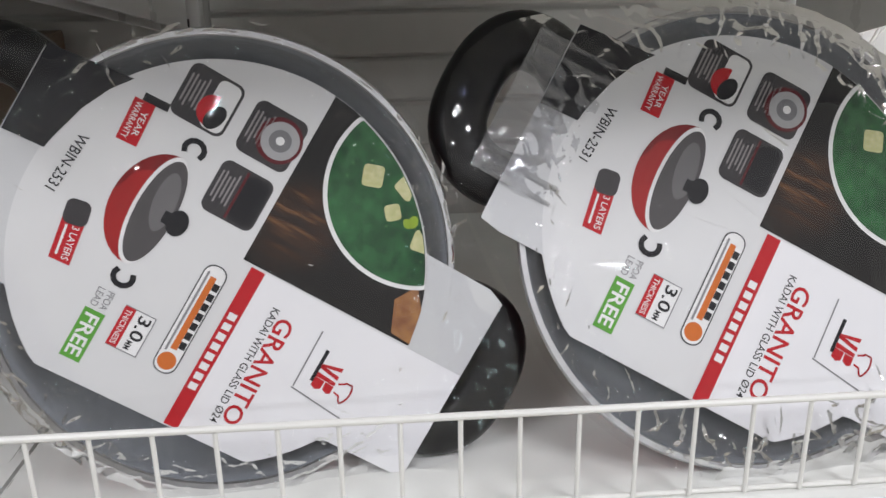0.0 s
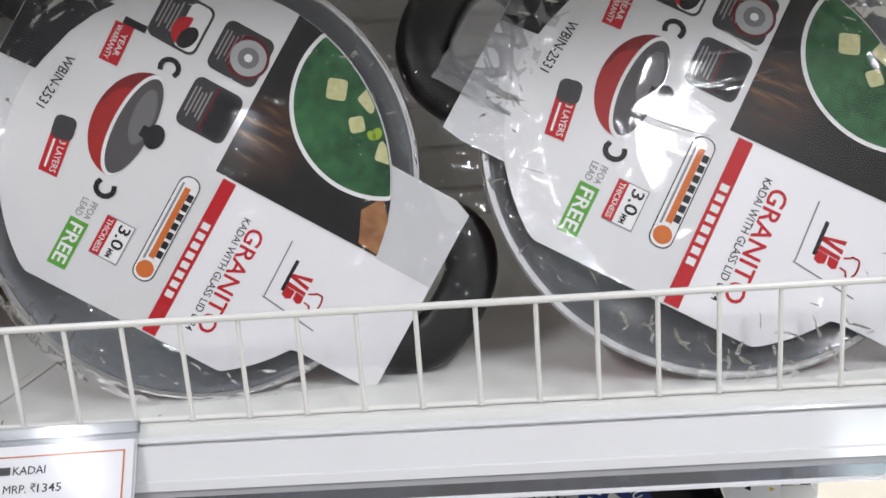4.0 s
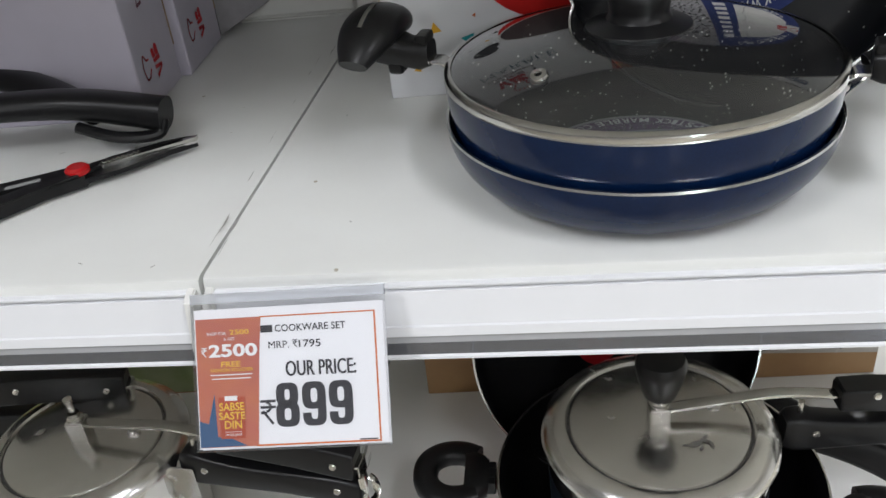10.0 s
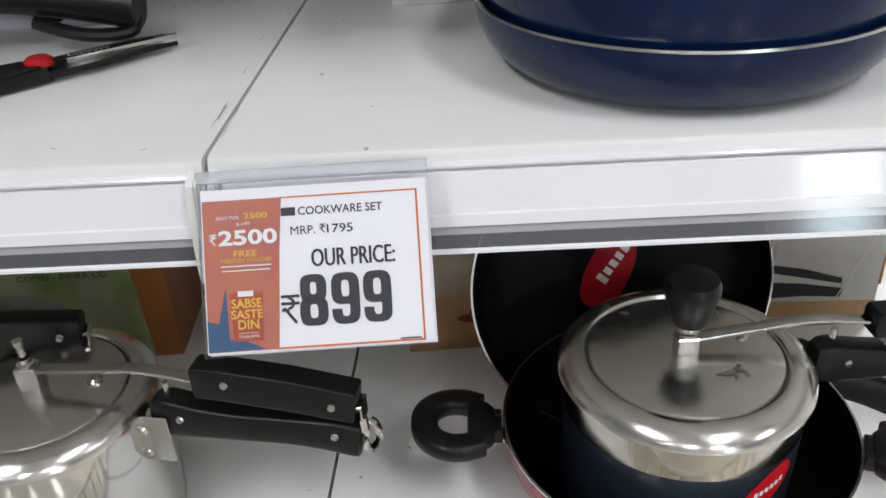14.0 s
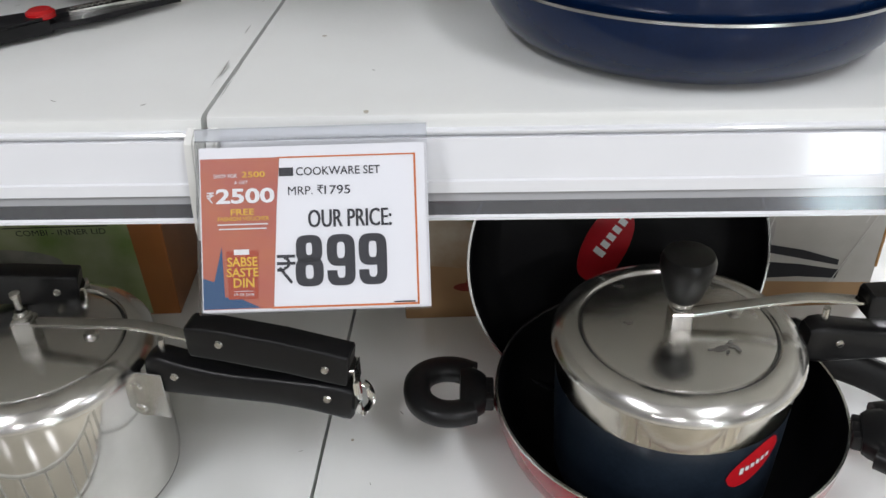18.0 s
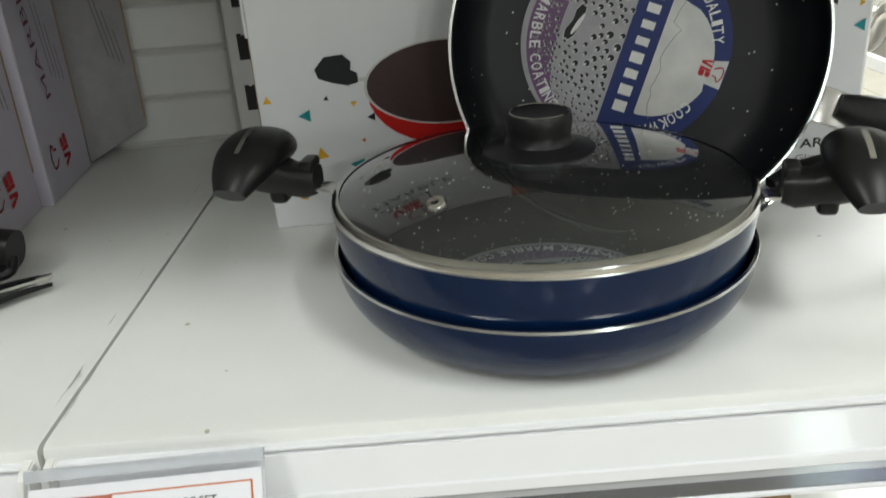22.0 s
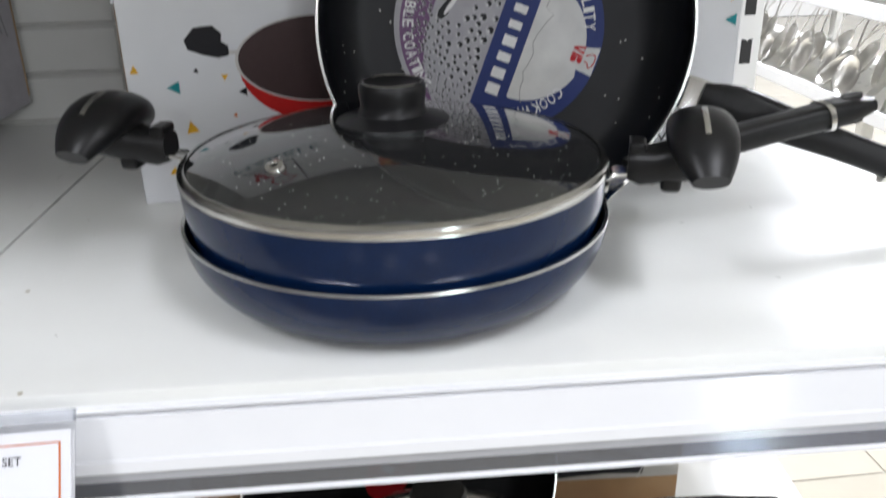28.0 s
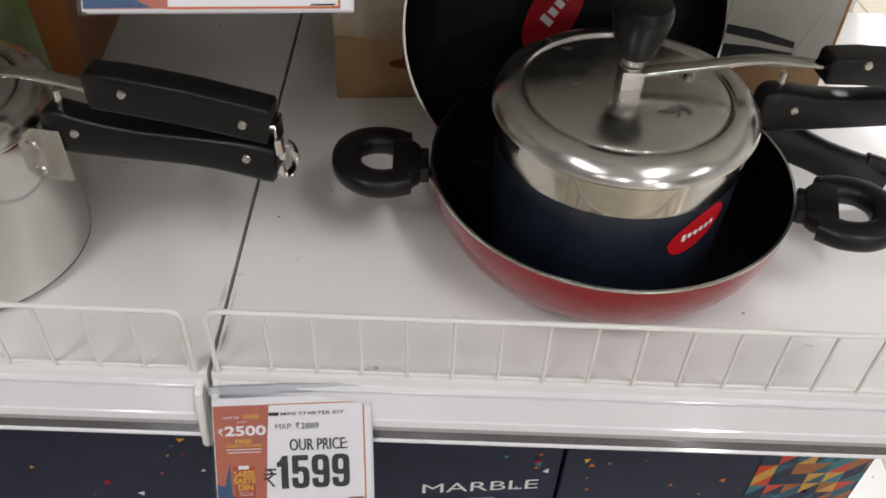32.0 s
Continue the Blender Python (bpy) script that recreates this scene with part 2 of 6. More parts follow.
def smooth_path(points, n=6):
    """Catmull-Rom through points."""
    p = [Vector(q) for q in points]
    out = []
    for i in range(len(p) - 1):
        a, b, c, d = p[max(i - 1, 0)], p[i], p[i + 1], p[min(i + 2, len(p) - 1)]
        for k in range(n):
            t = k / n
            out.append(0.5 * ((2 * b) + (c - a) * t + (2 * a - 5 * b + 4 * c - d) * t * t + (3 * b - a - 3 * c + d) * t**3))
    out.append(p[-1])
    return out


def prism(poly, h0, h1, bm=None, m=None, bevel=0.0):
    """A flat outline (x, y) raised from z h0 to h1."""
    bm = bm or bmesh.new()
    lo = [bm.verts.new((x, y, h0)) for x, y in poly]
    hi = [bm.verts.new((x, y, h1)) for x, y in poly]
    fs = [bm.faces.new(list(reversed(lo))), bm.faces.new(hi)]
    n = len(poly)
    for i in range(n):
        bm.faces.new((lo[i], lo[(i + 1) % n], hi[(i + 1) % n], hi[i]))
    if bevel:
        bmesh.ops.bevel(bm, geom=list(fs[1].edges), offset=bevel, segments=2, affect="EDGES")
    if m is not None:
        put(bm, list({v for v in lo + hi if v.is_valid}), m)
    return bm


def sheet(poly, z=0.0, bm=None, m=None):
    """A flat print on a surface."""
    bm = bm or bmesh.new()
    vs = [bm.verts.new((x, y, z)) for x, y in poly]
    bm.faces.new(vs)
    if m is not None:
        put(bm, vs, m)
    return bm


def rect(cx, cy, w, h, a=0.0):
    c, s = math.cos(radians(a)), math.sin(radians(a))
    return [(cx + x * c - y * s, cy + x * s + y * c) for x, y in ((-w / 2, -h / 2), (w / 2, -h / 2), (w / 2, h / 2), (-w / 2, h / 2))]


def rrect(cx, cy, w, h, r, a=0.0, n=5):
    c, s = math.cos(radians(a)), math.sin(radians(a))
    out = []
    for qx, qy, b in ((w / 2 - r, h / 2 - r, 0), (-w / 2 + r, h / 2 - r, 90), (-w / 2 + r, -h / 2 + r, 180), (w / 2 - r, -h / 2 + r, 270)):
        for k in range(n + 1):
            t = radians(b + 90 * k / n)
            x, y = qx + r * math.cos(t), qy + r * math.sin(t)
            out.append((cx + x * c - y * s, cy + x * s + y * c))
    return out


def disc(cx, cy, r, n=32, a0=0.0, a1=360.0, ry=None, turn=0.0):
    ry = ry or r
    full = a1 - a0 >= 360
    m = n if full else n + 1
    c, s = math.cos(radians(turn)), math.sin(radians(turn))
    out = []
    for i in range(m):
        t = radians(a0 + (a1 - a0) * i / n)
        x, y = r * math.cos(t), ry * math.sin(t)
        out.append((cx + x * c - y * s, cy + x * s + y * c))
    return out


WORDS = {}


def word_mesh(text, bold=0.0, narrow=1.0):
    """The built-in font as a flat mesh one unit high, kept for reuse."""
    key = (text, bold, narrow)
    if key not in WORDS:
        cu = bpy.data.curves.new("word", "FONT")
        cu.body, cu.size, cu.align_x, cu.align_y = text, 1.0, "CENTER", "CENTER"
        cu.offset, cu.resolution_u = bold, 3
        ob = new("word", cu)
        dg = bpy.context.evaluated_depsgraph_get()
        dg.update()
        me = bpy.data.meshes.new_from_object(ob.evaluated_get(dg))
        bpy.data.objects.remove(ob)
        bpy.data.curves.remove(cu)
        co = np.empty(len(me.vertices) * 3)
        me.vertices.foreach_get("co", co)
        co = co.reshape(-1, 3)
        faces = [tuple(p.vertices) for p in me.polygons]
        bpy.data.meshes.remove(me)
        co[:, :2] -= (co[:, :2].min(0) + co[:, :2].max(0)) / 2
        WORDS[key] = co, faces
    return WORDS[key]


def word(text, cx, cy, w, h, a=0.0, z=0.0, bold=0.0, bm=None):
    """Text fitted into a box w by h, centred at cx, cy and turned by a degrees."""
    bm = bm or bmesh.new()
    co, faces = word_mesh(text, bold)
    size = np.ptp(co[:, :2], axis=0)
    c, s = math.cos(radians(a)), math.sin(radians(a))
    vs = []
    for x, y, _ in co:
        x, y = x * w / size[0], y * h / size[1]
        vs.append(bm.verts.new((cx + x * c - y * s, cy + x * s + y * c, z)))
    for f in faces:
        try:
            bm.faces.new([vs[i] for i in f])
        except ValueError:
            pass
    return bm


def heavy_word(text, cx, cy, w, h, z, bm, spread=0.012):
    """Built-in letters thickened sideways."""
    for i in range(5):
        word(text, cx + (i - 2) / 2 * spread * h, cy, w - spread * h * 2, h, 0, z + 0.00001 * i, 0.0, bm)
    return bm


INKS = {}


def ink(r, g, b, rough=0.45):
    key = (round(r, 3), round(g, 3), round(b, 3), rough)
    if key not in INKS:
        INKS[key] = mat("print_ink", (r, g, b), rough, spec=0.25, grain=0.12, scale=200)
    return INKS[key]


# ---- the rack ----
LA, LB, LC, LD, LZ = 1.224, 0.852, 0.462, 0.10, 1.565
FA, FB, FC = 0.533, 0.536, 0.512
BACK = 1.09
SEAM0 = -0.274
RIGHT = 0.446


def shelf_board(name, top, front, x0a, x0b, x1a, x1b, label):
    """A steel shelf tray with a rolled front edge; the a ends are in front, the b ends at the back."""
    t = 0.03
    bm = bmesh.new()
    prof = [(front + 0.006, top - t), (front, top - t + 0.003), (front, top - 0.005), (front + 0.0015, top - 0.0015), (front + 0.005, top), (BACK, top), (BACK, top - t)]
    k = [(y - front) / (BACK - front) for y, _ in prof]
    le = [bm.verts.new((x0a + (x0b - x0a) * w, y, z)) for w, (y, z) in zip(k, prof)]
    ri = [bm.verts.new((x1a + (x1b - x1a) * w, y, z)) for w, (y, z) in zip(k, prof)]
    n = len(prof)
    for i in range(n):
        bm.faces.new((le[i], le[(i + 1) % n], ri[(i + 1) % n], ri[i]))
    bm.faces.new(le)
    bm.faces.new(ri)
    return solid(name, bm, SHELFTOP, label, "shelf", "gondola shelves", "structure")


def run_profile(pr, x0, x1, front, top, h=1.0):
    bm = bmesh.new()
    pr = [(y, z * h) for y, z in pr]
    a = [bm.verts.new((x0, front + y, top + z)) for y, z in pr]
    b = [bm.verts.new((x1, front + y, top + z)) for y, z in pr]
    for i in range(len(pr)):
        bm.faces.new((a[i], a[(i + 1) % len(pr)], b[(i + 1) % len(pr)], b[i]))
    bm.faces.new(a)
    bm.faces.new(b)
    return bm


def price_channel(x0, x1, top, front, h=1.0):
    """A white plastic price strip with a see-through lip, clipped on a shelf's front."""
    ob = thing("price_channel", (0, 0, 0), "white plastic price channel with a see-through lip on the shelf front", "price strip", "price channels", "structure")
    part("channel_body", run_profile([(0.0, -0.0082), (-0.0042, -0.0082), (-0.0048, -0.009), (-0.0045, -0.0102), (-0.0012, -0.0106), (-0.0012, -0.0122), (-0.0046, -0.0126), (-0.0098, -0.0345), (-0.0112, -0.0352), (-0.0115, -0.0368), (-0.0122, -0.0415), (-0.0085, -0.0418), (-0.003, -0.0372), (0.0, -0.028)], x0, x1, front, top, h), CHANW, ob)
    part("lip_band", run_profile([(-0.0104, -0.042), (-0.0117, -0.0468), (-0.0103, -0.0471), (-0.009, -0.042)], x0, x1, front, top, h), CLOUDY, ob, "cloudy upper band of the lip")
    part("channel_lip", run_profile([(-0.0117, -0.0469), (-0.0136, -0.0545), (-0.0122, -0.0548), (-0.0103, -0.0472)], x0, x1, front, top, h), CLEARP, ob, "see-through plastic lip")
    part("lip_edge", run_profile([(-0.0124, -0.0549), (-0.0136, -0.0545), (-0.0154, -0.0553), (-0.0156, -0.0568), (-0.0136, -0.0575), (-0.0123, -0.0565)], x0, x1, front, top, h), CHANW, ob, "thick rounded edge of the lip")
    return ob


def end_cap(x, top, front):
    """The rounded white end piece of a price channel."""
    bm = prism([(front + 0.003, top - 0.006), (front - 0.008, top - 0.0085), (front - 0.0115, top - 0.011), (front - 0.0185, top - 0.045), (front - 0.0195, top - 0.06), (front - 0.0185, top - 0.066), (front - 0.0155, top - 0.0685), (front - 0.009, top - 0.068), (front - 0.0035, top - 0.062), (front + 0.003, top - 0.03)], x - 0.0026, x + 0.0026, bevel=0.0011)
    put(bm, bm.verts, Matrix(((0, 0, 1, 0), (1, 0, 0, 0), (0, 1, 0, 0), (0, 0, 0, 1))))
    return solid("channel_end_cap", bm, WIRE, "rounded white plastic end cap of a price channel", "end cap", "channel end caps", "structure")


floor = solid("floor", block(-5, 7, -7, 7, -0.1, -0.0035), FLOORM, "floor of glossy beige tiles with thin joints", "floor", kind="structure")
solid("ceiling", block(-5, 7, -7, 7, 3.0, 3.1), CEILM, "white shop ceiling", "ceiling", kind="structure")
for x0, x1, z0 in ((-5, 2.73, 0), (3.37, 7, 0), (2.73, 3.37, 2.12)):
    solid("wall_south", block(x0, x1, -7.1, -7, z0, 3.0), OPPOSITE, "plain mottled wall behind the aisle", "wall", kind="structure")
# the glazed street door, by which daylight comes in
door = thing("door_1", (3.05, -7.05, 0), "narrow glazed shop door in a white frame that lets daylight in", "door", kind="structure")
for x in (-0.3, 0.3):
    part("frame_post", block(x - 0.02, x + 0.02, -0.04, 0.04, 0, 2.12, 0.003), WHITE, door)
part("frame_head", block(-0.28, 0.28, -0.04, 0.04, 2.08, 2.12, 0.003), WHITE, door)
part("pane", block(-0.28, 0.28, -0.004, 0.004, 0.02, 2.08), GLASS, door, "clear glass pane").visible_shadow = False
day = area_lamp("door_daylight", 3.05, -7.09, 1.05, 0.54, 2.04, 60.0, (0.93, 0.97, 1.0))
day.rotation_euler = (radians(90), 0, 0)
solid("wall_north", block(-5, 7, 7.0, 7.1, 0, 3.0), WALLM, "plain light far wall", "wall", kind="structure")
solid("wall_west", block(-5.1, -5, -7, 7, 0, 3.0), OPPOSITE, "plain mottled side wall", "wall", kind="structure")
solid("wall_east", block(7, 7.1, -7, 7, 0, 3.0), WALLM, "plain light side wall", "wall", kind="structure")
part("joint_bed", block(-2.6, 7, -4.0, 6.8, -0.004, -0.0025), GROUT, floor, "pale brown grout between the tiles")
tile = finish(block(-0.2985, 0.2985, -0.2985, 0.2985, -0.0024, 0.0, 0.0008), "floor_tile", FLOORM)
for i in range(16):
    for j in range(18):
        o = new("floor_tile", tile)
        o.parent = floor
        o.location = (-2.3 + 0.6 * i, -3.7 + 0.6 * j, 0)


def swing(ob, front, deg=-4.4):
    """Turns a part of the lower bays with the slightly skewed rack, about the front of the seam."""
    c = Vector((SEAM0, front, 0))
    ob.matrix_basis = Matrix.Translation(c) @ pose(0, 0, 0, 0, 0, deg) @ Matrix.Translation(-c) @ ob.matrix_basis
    return ob


ENDX = 0.421
for nm, top, fr, straight in (("shelf_a", LA, FA, -2.2), ("shelf_b", LB, FB, -2.2), ("shelf_c", LC, FC, -5.0), ("shelf_d", LD, FC, -5.0), ("shelf_z", LZ, FA, -2.2)):
    lean = (BACK - fr) * math.tan(radians(4.5 + straight))
    made = [shelf_board(nm, top, fr, SEAM0 + 0.0017, SEAM0 + lean + 0.0017, ENDX, ENDX, "white enamelled steel gondola shelf with scuffs"),
            shelf_board(nm + "_west", top - 0.001, fr, -1.15, lean - 1.15, SEAM0 - 0.0017, SEAM0 + lean - 0.0017, "white enamelled steel shelf of the next bay"),
            price_channel(SEAM0 + 0.0085, ENDX - 0.002, top, fr, 0.8 if fr == FA else 1.0), price_channel(-1.15, SEAM0 - 0.0095, top, fr, 0.8 if fr == FA else 1.0),
            end_cap(SEAM0 + 0.0055, top, fr), end_cap(SEAM0 - 0.0065, top, fr)]
    for ob in made:
        swing(ob, fr, straight)

# scuffs that the next bay's edge has left along the seams
SCUFF = mat("scuff", (0.16, 0.15, 0.13), 0.7, grain=0.6, scale=300, tint=(0.4, 0.39, 0.36))
rs = random.Random(31)
for top, fr in ((LB, FB), (LC, FC), (LA, FA)):
    bm = bmesh.new()
    for j in range(13):
        x, y, ln = SEAM0 + rs.choice((-1, 1)) * rs.uniform(0.0032, 0.0058), fr + 0.02 + 0.4 * rs.random() ** 1.6, rs.uniform(0.008, 0.034)
        wd = rs.uniform(0.00015, 0.00045)
        sheet([(x - wd, y), (x + wd * 0.4, y + ln * 0.2), (x + wd + 0.0004 * rs.random(), y + ln), (x - wd * 0.3, y + ln * 0.7)], top + 0.0004, bm)
    for j in range(16):
        x, y = rs.uniform(-0.5, 0.4), rs.uniform(fr + 0.006, fr + 0.3)
        sheet(rect(x, y, rs.uniform(0.001, 0.006), rs.uniform(0.0004, 0.001), rs.uniform(0, 180)), top + 0.0004, bm)
    o = solid("shelf_scuffs", bm, SCUFF, "thin dark scuff marks on the white shelf enamel", "scuff marks", kind="structure")
    swing(o, fr, {FA: -2.2, FB: -2.2, FC: -5.0}[fr])

back = thing("back_panel", (0, 0, 0), "pressed white steel back panel with horizontal ribs", "back panel", kind="structure")
rib = finish(block(-0.5, 0.5, 0, 0.012, 0, 0.0475, 0.003), "rib_panel", PANELW)
for i in range(36):
    for x0, x1 in ((-1.2, -0.243), (-0.197, 0.42)):
        o = new("rib_panel", rib)
        o.parent = back
        o.matrix_basis = Matrix.Translation(((x0 + x1) / 2, BACK, 0.005 + i * 0.05)) @ Matrix.Diagonal((x1 - x0, 1, 1, 1))
solid("panel_core", block(-1.2, 0.43, BACK + 0.006, BACK + 0.02, 0, 1.9), PANELW, "white steel core of the back panel", "back panel", kind="structure")


def upright(x, label):
    """A slotted rack post; each slot is a thin dark plate for the hole's shade, with a notch above and below."""
    ob = thing("rack_post", (x, BACK - 0.012, 0), label, "post", "rack posts", "structure")
    part("post_body", block(-0.017, 0.017, -0.012, 0.03, 0, 1.9, 0.002), WHITE, ob)
    hole = finish(prism([(-0.0062, -0.0135), (0.0062, -0.0135), (0.0062, 0.0135), (0.002, 0.0135), (0.0012, 0.0118), (-0.0012, 0.0118), (-0.002, 0.0135), (-0.0062, 0.0135)], -0.0004, 0.0004), "slot", GAPSHADE)
    for i in range(30):
        o = new("slot", hole)
        o.parent = ob
        o.matrix_basis = pose(0, -0.0124, 0.3675 + i * 0.0535, 90, 0, 0)
    return ob


upright(-0.22, "white slotted steel rack post at the seam of two bays")
upright(0.438, "white slotted steel rack post at the open end of the rack")


def bracket(x, top, front, drop, turn=0.0):
    bm = prism([(BACK - 0.03, top - drop), (BACK - 0.03, top - 0.031), (front + 0.02, top - 0.031), (front + 0.02, top - 0.044), (front + 0.12, top - 0.06)], -0.0016, 0.0016, bevel=0.0004)
    put(bm, bm.verts, Matrix(((0, 0, 1, 0), (1, 0, 0, 0), (0, 1, 0, 0), (0, 0, 0, 1))))
    if turn:
        put(bm, bm.verts, Matrix.Translation((0, BACK, 0)) @ pose(0, 0, 0, 0, 0, turn) @ Matrix.Translation((0, -BACK, 0)))
    return solid("shelf_bracket", bm, WHITE, "white steel arm that carries a shelf", "shelf bracket", "shelf brackets", "structure", Matrix.Translation((x, 0, 0)))


for top, fr in ((LA, FA), (LB, FB), (LC, FC), (LZ, FA)):
    bracket(-0.241, top, fr, 0.125, -4.6)
    bracket(-0.214, top, fr, 0.125, -4.6)
    bracket(0.4435, top, fr, 0.165)


def wire_rail(x0, x1, base, y, label, first=0.0365, step=0.0322, h=0.0595):
    """A low white wire fence: a bent outer wire, a lower wire and uprights."""
    ob = thing("wire_fence", (0, y, base), label, "wire fence", "wire shelf fences")
    r = 0.009
    pts = [(x0, 0, 0.0)]
    pts += [(x0 + r - r * math.cos(radians(a)), 0, h - r + r * math.sin(radians(a))) for a in range(0, 91, 18)]
    pts += [(x1 - r + r * math.sin(radians(a)), 0, h - r + r * math.cos(radians(a))) for a in range(0, 91, 18)]
    pts += [(x1, 0, 0.0)]
    part("outer_wire", sweep(pts, (0.0021, 0.0021), 10, up=(0, 1, 0)), WIRE, ob)
    part("lower_wire", sweep([(x0, 0.0025, 0.0018), (x1, 0.0025, 0.0018)], (0.0016, 0.0016), 8), WIRE, ob)
    me = finish(sweep([(0, 0.0008, 0.001), (0, 0.0008, h)], (0.0014, 0.0014), 8, up=(0, 1, 0)), "upright_wire", WIRE)
    for i in range(int((x1 - x0 - first) / step) + 1):
        o = new("upright_wire", me)
        o.parent = ob
        o.location = (x0 + first + step * i, 0, 0)
    return ob


swing(wire_rail(SEAM0 + 0.004, RIGHT - 0.006, LA, FA + 0.0035, "low white coated wire fence along the front of a shelf"), FA, -2.4)
swing(wire_rail(-1.14, SEAM0 - 0.008, LA - 0.001, FA + 0.0035, "low white coated wire fence of the next bay"), FA, -2.4)
swing(wire_rail(SEAM0 + 0.0065, ENDX - 0.006, LC, FC + 0.003, "low white coated wire fence along the front of a shelf", 0.0393, 0.0328, 0.065), FC, -5.2)
swing(wire_rail(-1.14, SEAM0 - 0.01, LC - 0.001, FC + 0.003, "low white coated wire fence with a chipped corner", 0.0325, 0.0328, 0.065), FC, -5.2)

# ceiling tube lights that run away from the rack
for x, y, k in ((0.85, -0.8, 0.9), (-1.3, -0.9, 0.95), (1.5, -5.3, 1.8), (-0.7, -4.9, 1.4), (3.4, -1.6, 0.8), (1.15, 3.0, 5.5), (2.8, 3.4, 4.5), (-2.8, -5.2, 0.9)):
    area_lamp("tube_lamp", x, y, 2.9, 0.07, 1.2, LAMP_W * k)
    solid("tube_housing", block(x - 0.05, x + 0.05, y - 0.62, y + 0.62, 2.92, 3.0, 0.005), WHITE, "white batten of a ceiling tube light", "ceiling light", "ceiling tube lights")


# ---- pans and cookers ----
def bowl(R, H, base, power=0.55, n=14):
    """Outer (r, z) pairs of a pan with a flat base and a curved wall."""
    out = [(0.0, 0.0), (base * 0.55, 0.0), (base * 0.97, 0.0)]
    for k in range(n + 1):
        t = k / n
        out.append((base + (R - base) * math.sin(t * math.pi / 2) ** (1 / (1 + power)) if k else base, 0.0008 + (H - 0.0008) * t ** (1 + power)))
    return out


def lined_pan(ob, R, H, base, outside, inside, rim_label="bare aluminium rim", z0=0.0, power=0.55):
    o = bowl(R, H, base, power)
    m = Matrix.Translation((0, 0, z0))
    part("body", lathe(o, 112, m=m), outside, ob)
    part("lining", lathe([(max(r - 0.0028, 0), z + 0.0028) for r, z in o[:-1]] + [(R - 0.0018, H)], 112, m=m), inside, ob, "black non-stick lining")
    part("rim", lathe([(R - 0.0021, H - 0.001), (R - 0.0018, H + 0.0006), (R + 0.0001, H + 0.0006), (R + 0.0005, H - 0.001), (R - 0.0008, H - 0.0016)], 112, m=m), RIMAL, ob, rim_label)
    return ob


def lid_handle(parent, ang, reach, z, wide=0.021, arch=0.014, inlay=4):
    """A side handle: steel bracket, notched collar and an arched grip with a steel inlay."""
    m = pose(0, 0, z, 0, 0, ang) @ Matrix.Translation((reach, 0, 0))
    n = 18
    path, rad = [], []
    for i in range(n + 1):
        t = -1 + 2 * i / n
        path.append((-0.003 + 0.004 * t * t, 0.042 * t, 0.0005 + arch - 0.0165 * abs(t) ** 2.2))
        rad.append((wide * (1.02 - 0.5 * abs(t) ** 3), 0.0138 - 0.0075 * t * t))
    bm = sweep(path, rad, 28, power=2.2)
    for v in bm.verts:
        v.co.z = max(v.co.z, -0.0075 - 0.1 * max(0.0, abs(v.co.y) - 0.02))
    put(bm, bm.verts, m)
    g = part("grip", bm, BLACKH, parent, "arched black bakelite grip")
    ins = []
    for i in range(inlay, inlay + 6):
        d = (Vector(path[i + 1]) - Vector(path[i - 1])).normalized()
        ins.append(Vector(path[i]) + Vector((1, 0, 0)).cross(d).normalized() * (rad[i][1] + 0.0002))
    part("inlay", sweep([m @ Vector(p) for p in ins], (0.0019, 0.0008), 8, power=4), STEEL, g, "thin steel inlay")
    bm = sweep([(-0.004, 0, 0.002), (-0.016, 0, -0.003), (-0.026, 0, -0.0055), (-0.036, 0, -0.006), (-0.043, 0, -0.006)], [(0.019, 0.013), (0.0155, 0.0115), (0.0128, 0.0105), (0.0135, 0.0115), (0.011, 0.009)], 20, up=(0, 0, 1), power=3)
    block(-0.043, -0.033, -0.0095, 0.0095, 0.0015, 0.0085, 0.003, bm, 3)
    block(-0.024, -0.012, -0.0125, 0.0125, -0.0195, -0.009, 0.004, bm, 3)
    put(bm, bm.verts, m)
    part("collar", bm, BLACKH, parent, "notched black bakelite collar")
    part("bracket", sweep([m @ Vector((-0.0585, 0, -0.026)), m @ Vector((-0.056, 0, -0.015)), m @ Vector((-0.05, 0, -0.0115)), m @ Vector((-0.034, 0, -0.011))], (0.0085, 0.0013), 8, power=6), STEEL, parent, "bent steel bracket")
    rv = lathe([(0, 0.004), (0.003, 0.0036), (0.0042, 0.002), (0.0042, -0.001)], 16)
    put(rv, rv.verts, m @ Matrix.Translation((-0.057, 0, -0.021)) @ Matrix.Rotation(radians(90), 4, "Y"))
    part("rivet", rv, STEEL, parent, "round steel rivet")


